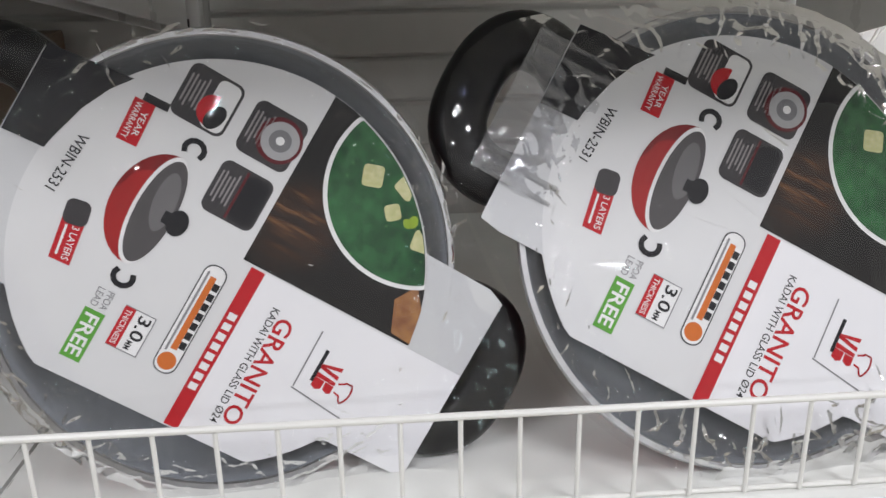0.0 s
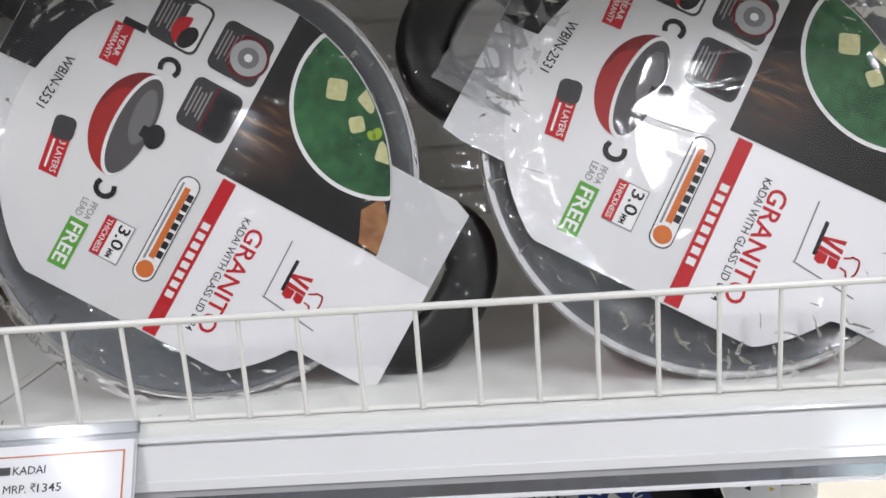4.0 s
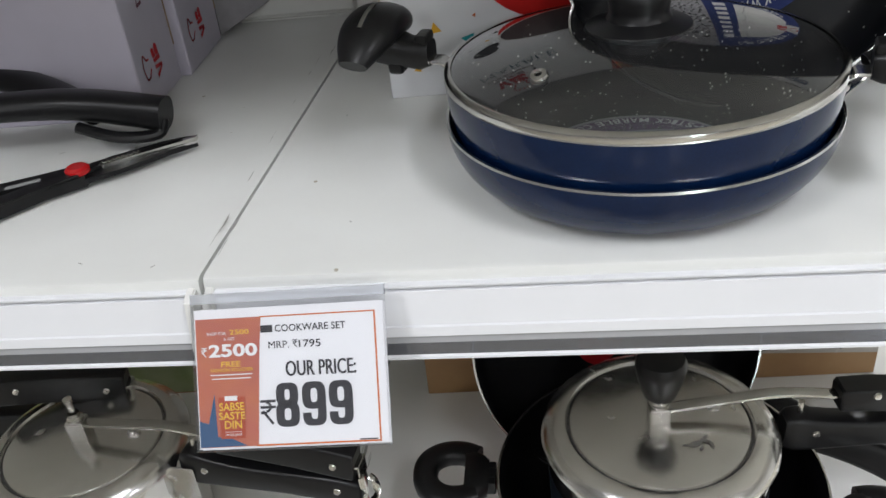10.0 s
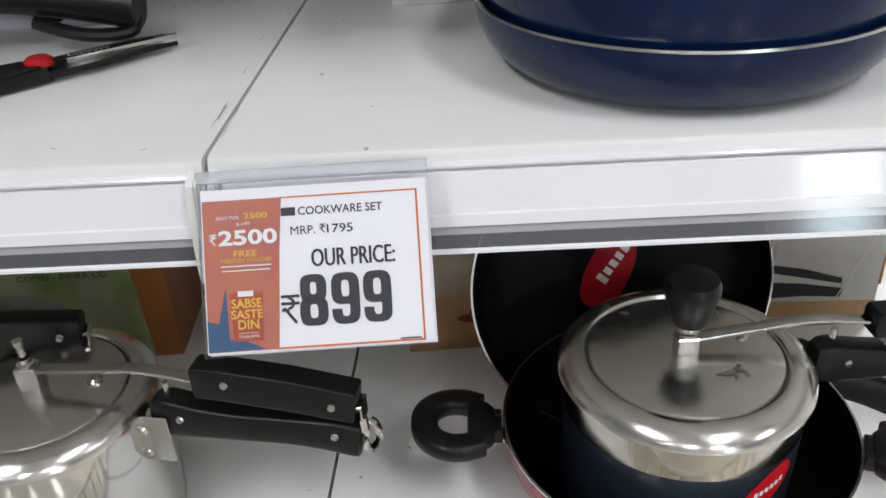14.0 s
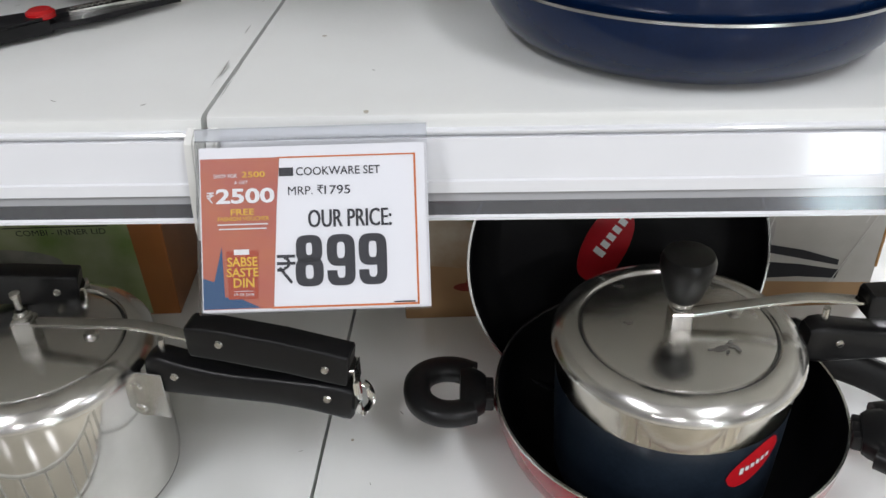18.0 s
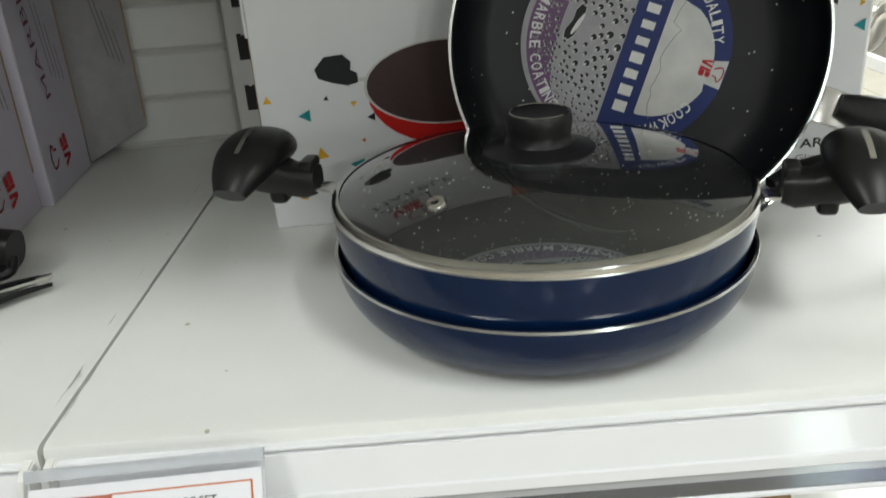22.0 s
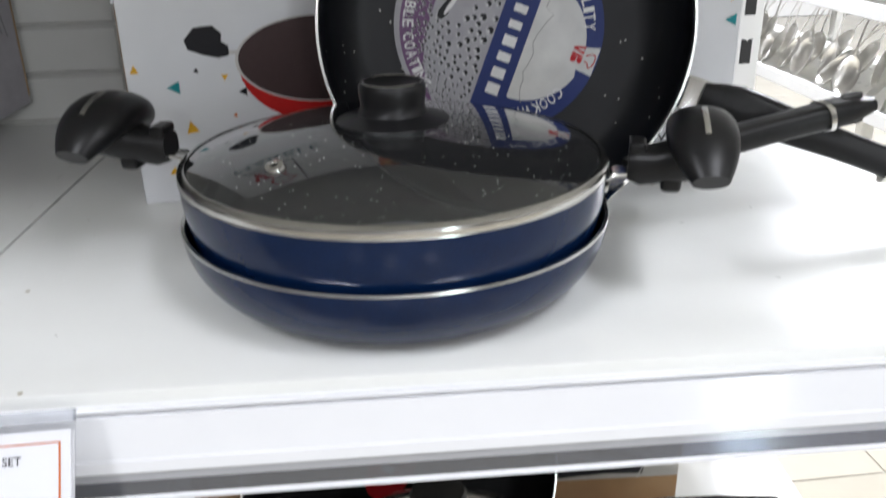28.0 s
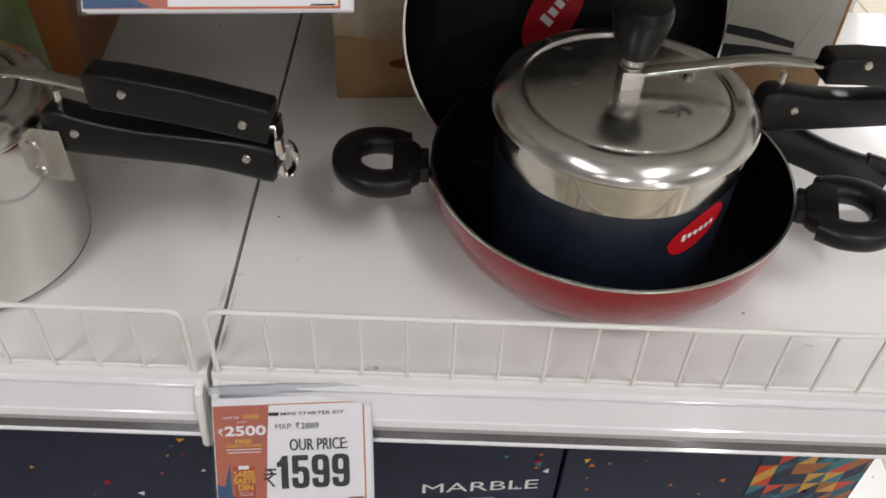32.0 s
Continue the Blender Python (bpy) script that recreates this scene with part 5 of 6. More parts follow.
for i in range(6):
    sheet(rect(*bx(-0.155 + i * 0.0085, 0.622), 0.006, 0.011), 0.0007, w)
k = on("black_print", BLACKI, "black printed lettering")
heavy_word("SMART", *bx(0.233, 0.606), 0.122, 0.021, 0.0006, k, 0.05)
word("COMBI  INNER LID", *bx(0.232, 0.588), 0.11, 0.0065, -1.5, 0.0006, 0.0, k)
sheet(rect(*bx(0.233, 0.5935), 0.12, 0.0012, -1.5), 0.0006, k)
sheet([bx(*p) for p in ((0.198, 0.545), (0.235, 0.537), (0.276, 0.523), (0.276, 0.516), (0.235, 0.526), (0.198, 0.535))], 0.0006, k)
sheet([bx(*p) for p in ((0.175, 0.526), (0.235, 0.519), (0.279, 0.51), (0.277, 0.499), (0.235, 0.503), (0.175, 0.502))], 0.0006, k)
sheet(disc(*bx(-0.115, 0.503), 0.02, 16, ry=0.006), 0.0007, on("dark_red_print", ink(0.2, 0.03, 0.02), "small dark red printed mark"))
sheet(rect(*bx(-0.115, 0.511), 0.012, 0.004), 0.0007, on("dark_red_print", ink(0.2, 0.03, 0.02), "small dark red printed mark"))
sheet(disc(*bx(-0.1, 0.59), 0.03, 14, ry=0.009, turn=-6), 0.0006, on("green_print", mat("herb_print", (0.09, 0.17, 0.03), 0.4, grain=0.8, scale=120, tint=(0.3, 0.3, 0.16)), "green printed herbs"))
pc = on("printed_cooker", mat("cooker_picture", (0.42, 0.41, 0.39), 0.3, grain=0.5, scale=26, tint=(0.3, 0.29, 0.27)), "grey printed picture of a cooker")
sheet([bx(0.15, 0.53), bx(0.2, 0.528), bx(0.2, 0.57)] + [(bx(0.175, 0.57)[0] + 0.025 * math.cos(radians(w)), bx(0.175, 0.57)[1] + 0.009 * math.sin(radians(w))) for w in range(0, 181, 20)], 0.0005, pc)
for u, v, ln, tw, what in ((0.193, 0.555, 0.075, 80, "upright"), (0.288, 0.535, 0.09, 68, "slanting"), (0.3, 0.59, 0.045, 75, "short")):
    sheet(rect(*bx(u, v), ln, 0.0011, tw), 0.0008, on("fold_line", ink(0.58, 0.57, 0.54), what + " pale crease in the board"))
sheet([bx(*p) for p in ((0.291, 0.613), (0.2965, 0.609), (0.2945, 0.598), (0.3, 0.588), (0.301, 0.573), (0.307, 0.58), (0.306, 0.594), (0.312, 0.6), (0.311, 0.611), (0.3035, 0.622))], 0.0007, on("worn_patch", mat("worn_board", (0.3, 0.24, 0.16), 0.8, grain=0.6, scale=160, tint=(0.45, 0.42, 0.36)), "rubbed grey brown board"))
sheet([bx(0.306, 0.62), bx(0.3175, 0.622), bx(0.3175, 0.585), bx(0.312, 0.6)], 0.0009, on("torn_corner", CARTONE, "brown torn corner"))
prints(bc, P, FACE @ Matrix.Translation((0, 0, 0.0003)))
part("worn_edge", block(0.504, 0.5072, -0.0012, 0.012, 0.05, 0.2, 0.0005), mat("orange_tape", (0.42, 0.2, 0.04), 0.4, grain=0.3, scale=60), bc, "orange printed carton edge")

ox, oz = -0.76, LC
lc = carton_box("cooker_carton", ox, -0.44, 0.885, 1.06, LC - 0.001, LC + 0.22, "green and orange cooker carton behind the steel cooker", mat("orange_carton", (0.36, 0.13, 0.03), 0.35, grain=0.3, scale=14, tint=(0.24, 0.08, 0.02)))
P = {}
sheet([bx(-0.757, 0.465), bx(-0.47, 0.465), bx(-0.478, 0.66), bx(-0.757, 0.66)], 0.0003, on("cream_panel", mat("green_cream_print", (0.42, 0.4, 0.3), 0.35, grain=0.7, scale=14, tint=(0.13, 0.22, 0.03)), "cream and green printed panel"))
k = on("black_print", BLACKI, "black printed lettering")
heavy_word("SMART", *bx(-0.55, 0.594), 0.11, 0.021, 0.0006, k, 0.05)
word("COMBI - INNER LID", *bx(-0.545, 0.574), 0.094, 0.0068, 0, 0.0006, 0.0, k)
sheet(rect(*bx(-0.55, 0.5805), 0.11, 0.0012), 0.0006, k)
grey = on("printed_cooker", mat("cooker_print", (0.3, 0.29, 0.26), 0.35, grain=0.5, scale=30, tint=(0.12, 0.12, 0.1)), "grey printed picture of a cooker")
sheet([bx(-0.7, 0.47), bx(-0.55, 0.47), bx(-0.552, 0.535)] + [(bx(-0.625, 0.535)[0] + 0.073 * math.cos(radians(w)), bx(-0.625, 0.535)[1] + 0.02 * math.sin(radians(w))) for w in range(0, 181, 15)], 0.0006, grey)
prints(lc, P, FACE @ Matrix.Translation((0, 0, 0.0003)))

# navy cartons on the bottom shelf
NAVYC = mat("navy_carton", (0.008, 0.011, 0.03), 0.45, spec=0.25, grain=0.4, scale=400, tint=(0.014, 0.02, 0.05))
for i, (x0, x1) in enumerate(((-0.63, -0.305), (-0.3, 0.0215), (0.0255, 0.345))):
    ox, oz = x0, LD
    nb = carton_box("cookware_carton", x0, x1, 0.56, 0.86, LD, 0.375, ("navy printed carton with coloured confetti on the bottom shelf", "navy printed carton with thin white title lettering", "navy printed carton with a patchwork of triangles")[i], NAVYC)
    P = {}
    rnd2 = random.Random(20 + i)
    for j in range(46):
        u, v, s, a = rnd2.uniform(0.01, x1 - x0 - 0.01), rnd2.uniform(0.01, 0.265), rnd2.choice((0.002, 0.003, 0.0045)), rnd2.uniform(0, 360)
        c = rnd2.choice((YELL, TEAL, RED, ORANGE, WHITEI))
        if i == 1 and 0.1 < u < 0.25 and v > 0.09:
            continue
        sheet([(u + s * math.cos(radians(a + q)), v + s * math.sin(radians(a + q))) for q in (0, 125, 235)], 0.0004, on("confetti", c, "printed confetti"))
    if i == 1:
        word("MARBLE", -0.055 - x0, 0.208 - LD, 0.115, 0.0165, 0, 0.0005, 0.0, on("title", WHITEI, "thin white title lettering"))
        sheet(rect(-0.075 - x0, 0.185 - LD, 0.07, 0.003), 0.0005, on("small_print", ink(0.4, 0.4, 0.42), "small grey printed bars"))
    if i == 2:
        rnd = random.Random(3)
        patchwork(0.225, 0.343, 0.13, 0.375, 0.019)
    prints(nb, P, FACE @ Matrix.Translation((0, 0, 0.0003)))


# ---- price tags ----
def rupee(cx, cy, h, z, bm, heavy=0.11):
    """The rupee sign from strokes."""
    t = h * heavy
    for dx, dy, w, a in ((0, 0.44, 0.62, 0), (0, 0.2, 0.62, 0), (-0.02, -0.2, 0.66, -52)):
        sheet(rect(cx + dx * h, cy + dy * h, w * h, t, a), z, bm)
    n = 8
    for i in range(n):
        a0, a1 = radians(90 - 180 * i / n), radians(90 - 180 * (i + 1) / n)
        r0, r1 = 0.23 * h, 0.23 * h - t
        sheet([(cx - 0.08 * h + r * math.cos(a), cy + 0.21 * h + r * math.sin(a)) for r, a in ((r0, a0), (r0, a1), (r1, a1), (r1, a0))], z * 1.05, bm)
    sheet(rect(cx - 0.18 * h, cy - 0.02 * h, 0.26 * h, t), z, bm)
    return bm


def stout(text, cx, cy, w, h, z, bm, gap=0.13):
    """Heavy narrow digits: thick uprights, thin bows, as on printed price cards."""
    n = len(text)
    dw = w / (n + gap * (n - 1) - 0.3 * text.count("1"))
    tv, th = 0.36, 0.15
    at = cx - w / 2
    for ch in text:
        one = dw * (0.7 if ch == "1" else 1.0)

        def q(x, y, flip=False):
            if flip:
                x, y = 1 - x, 1 - y
            return at + x * one, cy - h / 2 + y * h

        def bow(x0, y0, x1, y1, a0, a1, flip=False, k=20):
            mx, my, ax, ay = (x0 + x1) / 2, (y0 + y1) / 2, (x1 - x0) / 2, (y1 - y0) / 2
            for i in range(k):
                quad = []
                for a, inner in ((a0 + (a1 - a0) * i / k, 0), (a0 + (a1 - a0) * (i + 1) / k, 0), (a0 + (a1 - a0) * (i + 1) / k, 1), (a0 + (a1 - a0) * i / k, 1)):
                    c, d = math.cos(radians(a)), math.sin(radians(a))
                    c, d = math.copysign(abs(c) ** 0.62, c), math.copysign(abs(d) ** 0.62, d)
                    quad.append(q(mx + (ax - tv * inner) * c, my + (ay - th * inner) * d, flip))
                sheet(quad, z, bm)

        if ch == "8":
            bow(0.03, 0.46, 0.97, 1.0, 0, 360, k=32)
            bow(0.0, 0.0, 1.0, 0.57, 0, 360, k=32)
        elif ch in "96":
            f = ch == "6"
            bow(0.0, 0.38, 1.0, 1.0, 0, 360, f, 32)
            bow(0.0, 0.0, 1.0, 0.6, 180, 360, f)
            sheet([q(1 - tv, 0.3, f), q(1, 0.3, f), q(1, 0.7, f), q(1 - tv, 0.7, f)], z * 1.02, bm)
        elif ch == "1":
            sheet([q(0.36, 0), q(0.94, 0), q(0.94, 1), q(0.5, 1), q(0.3, 0.86), q(0.04, 0.8), q(0.04, 0.66), q(0.36, 0.68)], z, bm)
        elif ch == "5":
            sheet([q(0.05, 0.84), q(0.95, 0.84), q(0.95, 1), q(0.05, 1)], z, bm)
            sheet([q(0.05, 0.44), q(0.4, 0.44), q(0.4, 0.86), q(0.05, 0.86)], z * 1.02, bm)
            bow(0.0, 0.0, 1.0, 0.66, 180, 470, k=26)
        at += one + gap * dw
    return bm


TAGW = mat("tag_paper", (0.8, 0.8, 0.82), 0.4, grain=0.03, scale=60)
TAGO = mat("tag_orange_print", (0.5, 0.16, 0.05), 0.4, grain=0.35, scale=28, tint=(0.4, 0.09, 0.07))
TAGB = ink(0.03, 0.09, 0.2)
TAGK = ink(0.022, 0.022, 0.028)
TAGY = ink(0.8, 0.5, 0.06)
SLEEVE = clear("tag_sleeve", (0.97, 0.975, 0.985), 0.12, 1.35, 0.03, 0.6)


def price_tag(m, price, heading, mrp, bar_left, label):
    """A printed card in a clear sleeve: local x runs along the card, y up it, z out of it."""
    ob = thing("price_tag", m, label, "price tag", "price tags")
    W, H = 0.115, 0.0835
    card = part("card", prism(rect(W / 2, H / 2, W, H), -0.0008, 0.0), TAGW, ob, "white printed card")
    part("card_behind", prism(rect(W / 2 + 0.0012, H / 2 - 0.0007, W, H), -0.002, -0.0012), TAGW, ob, "spare white card behind")
    part("sleeve", prism(rect(W / 2, H / 2 + 0.004, W + 0.003, H + 0.011), -0.0028, 0.0016), SLEEVE, ob, "clear plastic sleeve")
    part("hanger", prism(rect(W / 2, H + 0.0065, W + 0.003, 0.006), -0.0035, 0.002), HANGER, ob, "clear plastic hanger strip")
    sx, sy = W / 915, H / 663

    def p(x, y):
        return (x - 20) * sx, (748 - y) * sy

    def add(nm, material, lab, bm):
        part(nm, bm, material, card, lab)

    z = 0.0003
    add("orange_panel", TAGO, "orange printed panel", sheet([p(25, 130), p(346, 130), p(330, 330), p(308, 740), p(25, 740)], z))
    fr = bmesh.new()
    for x0, y0, x1, y1 in ((340, 128, 898, 134), (890, 130, 898, 742), (300, 734, 898, 742)):
        sheet([p(x0, y1), p(x1, y1), p(x1, y0), p(x0, y0)], z, fr)
    add("orange_frame", ORANGE, "thin orange frame line", fr)
    add("blue_shape", TAGB, "blue printed shape", sheet([p(25, 738), p(25, 612), p(70, 628), p(104, 486), p(112, 690), p(180, 700), p(255, 736)], z * 2))
    add("red_block", ink(0.42, 0.07, 0.03), "red printed block", sheet([p(122, 505), p(252, 505), p(246, 700), p(128, 700)], z * 2.5))
    k = bmesh.new()
    word(heading, *p(412 + min(28.5 * len(heading), 370) / 2, 190), min(28.5 * len(heading), 370) * sx, 34 * sy * (1 if len(heading) < 14 else 0.6), 0, z, 0.01, k)
    sheet(rect(*p(bar_left, 190), 58 * sx, 34 * sy * (1 if len(heading) < 14 else 0.6)), z, k)
    word("MRP.", *p(428, 268), 100 * sx, 34 * sy, 0, z, 0.0, k)
    rupee(*p(508, 266), 38 * sy, z, k)
    word(mrp, *p(578, 268), 105 * sx, 36 * sy, 0, z, 0.008, k)
    heavy_word("OUR PRICE:", *p(625, 383), 340 * sx, 72 * sy, z, k, 0.028)
    n = len(price)
    stout(price, *p(585 if n == 3 else 588, 553), (372 if n == 3 else 430) * sx, 208 * sy, z, k)
    rupee(*p(362 if n == 3 else 335, 585), 120 * sy, z, k, 0.1)
    sheet(rect(*p(838, 729), 86 * sx, 6 * sy), z, k)
    add("black_lettering", TAGK, "bold black price lettering", k)
    w = bmesh.new()
    word("2500", *p(205, 283), 238 * sx, 62 * sy, 0, z * 3, 0.03, w)
    rupee(*p(64, 288), 46 * sy, z * 3, w)
    word("& GET", *p(190, 228), 55 * sx, 13 * sy, 0, z * 3, 0.0, w)
    word("SHOP FOR", *p(127, 201), 95 * sx, 16 * sy, 0, z * 3, 0.0, w)
    for i in range(2):
        sheet(rect(*p(192, 398 + 18 * i), (205 - 12 * i) * sx, 5 * sy), z * 3, w)
    sheet(rect(*p(184, 510), 62 * sx, 22 * sy), z * 3, w)
    word("19-26 JAN", *p(190, 683), 78 * sx, 15 * sy, 0, z * 3.5, 0.005, w)
    sheet(rect(*p(190, 668), 78 * sx, 2 * sy), z * 3.5, w)
    add("white_lettering", WHITEI, "white lettering", w)
    y = bmesh.new()
    word("2500", *p(240, 197), 95 * sx, 24 * sy, 0, z * 3, 0.015, y)
    word("FREE", *p(192, 348), 95 * sx, 26 * sy, 0, z * 3, 0.015, y)
    word("FASHION VOUCHER", *p(196, 375), 208 * sx, 17 * sy, 0, z * 3, 0.01, y)
    word("SABSE", *p(187, 549), 122 * sx, 38 * sy, 0, z * 4, 0.02, y)
    word("SASTE", *p(187, 592), 128 * sx, 36 * sy, 0, z * 4, 0.02, y)
    word("DIN", *p(191, 634), 84 * sx, 38 * sy, 0, z * 4, 0.02, y)
    add("yellow_lettering", TAGY, "yellow lettering", y)
    return ob


TILT = 34.0
price_tag(pose(-0.2715, 0.4635, 0.7765, 90 - TILT, 0, 0), "899", "COOKWARE SET", "1795", 372, "printed price card in a clear sleeve hanging on the middle shelf")
price_tag(pose(-0.2825, 0.4765, 1.151, 90 - TILT, 0, 0), "699", "KADAI", "1345", 372, "printed price card in a clear sleeve hanging on the upper shelf")
price_tag(pose(-0.2725, 0.4535, 0.378, 90 - TILT, 0, 0), "1599", "MINI STARTER KIT", "2889", 372, "printed price card in a clear sleeve hanging on the lower shelf")


# ---- film-wrapped kadais on the upper shelf ----
GRANITE = mat("grey_granite_coating", (0.3, 0.315, 0.35), 0.4, grain=0.35, scale=300, bump=0.05, bscale=900, speck=(190, 0.05, (0.4, 0.4, 0.4)))
FILM = clear("shrink_film", (0.985, 0.985, 0.99), 0.05, 1.5, 0.0, 0.8)
FILM_RUCKED = clear("rucked_shrink_film", (0.97, 0.97, 0.98), 0.05, 1.5, 0.0, 0.95)
FILM_MILKY = clear("gathered_film", (0.95, 0.95, 0.96), 0.08, 1.5, 0.2, 1.3)
CARDG = mat("card_grey", (0.58, 0.59, 0.6), 0.42, grain=0.05, scale=50)
CARDW = mat("card_pale_grey", (0.68, 0.685, 0.69), 0.42, grain=0.04, scale=50)


def photo_print():
    """A dark printed photograph with a soft brown streaked board in it."""
    m = mat("food_photo_print", (0.012, 0.011, 0.011), 0.4, spec=0.25)
    n, l = m.node_tree.nodes, m.node_tree.links
    tc, mp, tx = n.new("ShaderNodeTexCoord"), n.new("ShaderNodeMapping"), n.new("ShaderNodeTexNoise")
    mp.inputs["Rotation"].default_value = (0, 0, 0.12)
    mp.inputs["Scale"].default_value = (190, 26, 1)
    tx.inputs["Scale"].default_value, tx.inputs["Detail"].default_value = 1.0, 3.0
    l.new(tc.outputs["Object"], mp.inputs["Vector"])
    l.new(mp.outputs["Vector"], tx.inputs["Vector"])
    at = n.new("ShaderNodeVectorMath")
    at.operation = "DISTANCE"
    at.inputs[1].default_value = (-0.04, 0.02, 0.003)
    l.new(tc.outputs["Object"], at.inputs[0])
    fade = n.new("ShaderNodeMapRange")
    fade.interpolation_type = "SMOOTHSTEP"
    for k, v in zip(("From Min", "From Max", "To Min", "To Max"), (0.004, 0.034, 1.0, 0.0)):
        fade.inputs[k].default_value = v
    l.new(at.outputs["Value"], fade.inputs["Value"])
    grain = n.new("ShaderNodeMapRange")
    for k, v in zip(("From Min", "From Max", "To Min", "To Max"), (0.36, 0.68, 0.12, 1.0)):
        grain.inputs[k].default_value = v
    l.new(tx.outputs["Fac"], grain.inputs["Value"])
    mul = n.new("ShaderNodeMath")
    mul.operation = "MULTIPLY"
    l.new(fade.outputs[0], mul.inputs[0])
    l.new(grain.outputs[0], mul.inputs[1])
    ramp = n.new("ShaderNodeValToRGB")
    ramp.color_ramp.elements[0].color = (0.012, 0.011, 0.011, 1)
    ramp.color_ramp.elements[1].color = (0.26, 0.12, 0.045, 1)
    e = ramp.color_ramp.elements.new(0.45)
    e.color = (0.05, 0.026, 0.016, 1)
    l.new(mul.outputs[0], ramp.inputs[0])
    l.new(ramp.outputs[0], n["Principled BSDF"].inputs["Base Color"])
    return m


PHOTOP = photo_print()
SPIN = mat("green_food_print", (0.04, 0.15, 0.055), 0.4, spec=0.25, grain=0.9, scale=170, tint=(0.003, 0.03, 0.012), speck=(260, 0.16, (0.09, 0.24, 0.08)))
CHEESE = mat("pale_cube_print", (0.62, 0.6, 0.34), 0.4, grain=0.35, scale=250, tint=(0.4, 0.42, 0.16))
SLATE = ink(0.05, 0.047, 0.05)


def card_edge(a):
    """The card's reach from its centre in the direction a: a disc joined with a strip."""
    c, s = math.cos(a), math.sin(a)
    r = 0.1135
    if c > 0:
        r = min(r, 0.094 / c)
    hy = 0.15 if s > 0 else 0.134
    hx = 0.062
    q = min(hx / max(abs(c), 1e-6), hy / max(abs(s), 1e-6))
    return max(r, q)


def card_poly(a0, a1, n=60, k=1.0):
    out = []
    for i in range(n + 1):
        a = a0 + (a1 - a0) * i / n
        r = card_edge(a) * k
        out.append((r * math.cos(a), r * math.sin(a)))
    return out


def wrapped_kadai(m, R, label, seed, turn, shift=(0.0, 0.0), gathered=False):
    ob = thing("wrapped_kadai", m, label, "kadai", "film-wrapped kadais")
    art = pose(shift[0], shift[1], 0, 0, 0, turn)
    o = bowl(R - 0.003, 0.062, 0.07, 0.5)
    mz = Matrix.Translation((0, 0, -0.062))
    part("body", lathe(o, 96, m=mz), REDEN, ob, "dark red enamelled body")
    part("lining", lathe([(max(r - 0.003, 0), z + 0.003) for r, z in o[:-1]] + [(R - 0.0038, 0.062)], 96, m=mz), GRANITE, ob, "grey granite-look lining")
    part("rim", lathe([(R - 0.0045, -0.001), (R - 0.004, 0.001), (R - 0.001, 0.001), (R, -0.0008), (R - 0.001, -0.004), (R - 0.004, -0.004)], 96), DULLRIM, ob, "dull steel rim")
    part("glass_lid", lathe([(R - 0.0042, -0.001), (R * 0.8, -0.006), (R * 0.5, -0.01), (0, -0.012)], 64), clear("wrapped_glass", (0.85, 0.87, 0.88), 0.05, 1.45, 0.08), ob, "upturned glass lid")
    for sg in (1, -1):
        pts = [(-0.036, 0.118), (-0.046, 0.138), (-0.043, 0.158), (-0.024, 0.17), (0.01, 0.17), (0.028, 0.159), (0.034, 0.139), (0.028, 0.118)]
        path = smooth_path([art @ Vector((x, y * sg, -0.016 + 0.09 * (y - 0.118))) for x, y in pts], 5)
        part("loop_handle", sweep(path, (0.0165, 0.012), 16, power=2.8), BLACKH, ob, "thick black bakelite loop handle")
    if gathered:
        bm = bmesh.new()
        grid = [[bm.verts.new((-0.05 + 0.0016 * i, -0.104 - 0.0016 * j, 0.0015 + 0.005 * (1 - abs(noise.noise((i * 0.16, j * 0.05, seed)))) ** 6 + 0.0025 * (1 - abs(noise.noise((i * 0.3 + j * 0.3, j * 0.12, seed + 5)))) ** 7)) for j in range(31)] for i in range(56)]
        for c0, c1 in zip(grid, grid[1:]):
            for v0, v1, v2, v3 in zip(c0, c0[1:], c1[1:], c1):
                bm.faces.new((v0, v1, v2, v3))
        part("gathered_film", bm, FILM_MILKY, ob, "milky film gathered behind the handle", art)
    # the card and its print
    bm = prism(card_poly(0, 2 * math.pi - 2 * math.pi / 120, 119), 0.0022, 0.0028)
    card = part("card", bm, CARDG, ob, "printed card sleeve", art)
    z = 0.0031
    T = {}
    part("disc_print", sheet([(min(x, 0.0938), y) for x, y in disc(0, 0, 0.1133, 96)], 0.00295), CARDW, card, "paler printed disc on the card")

    def lay(nm, material, lab):
        return T.setdefault((nm, material, lab), bmesh.new())

    pi = math.pi
    wp = [(-0.0085, 0.021), (0.094, 0.021)] + [q for q in card_poly(0.1, pi / 2 + 0.42, 60, 0.999) if q[1] > 0.021 and q[0] > -0.0085] + [(-0.0085, 0.1495)]
    sheet(wp, z, lay("white_panel", TAGW, "white printed panel"))
    ph = [(-0.0095, 0.0065)] + [(0.1132 * math.cos(radians(a)), 0.1132 * math.sin(radians(a))) for a in range(95, 177, 3)] + [(-0.113, 0.0065)]
    sheet(ph, z, lay("photo_panel", PHOTOP, "dark food photograph"))
    sheet([(-0.012, 0.1), (-0.011, 0.113), (-0.032, 0.109), (-0.043, 0.1), (-0.03, 0.092)], z * 1.06, lay("photo_wood", mat("orange_food_print", (0.42, 0.2, 0.06), 0.4, grain=0.7, scale=120, tint=(0.16, 0.05, 0.02)), "orange food in the photograph"))

    def clip(pts, lim=0.113):
        return [(x * min(1, lim / math.hypot(x, y)), y * min(1, lim / math.hypot(x, y))) for x, y in pts]

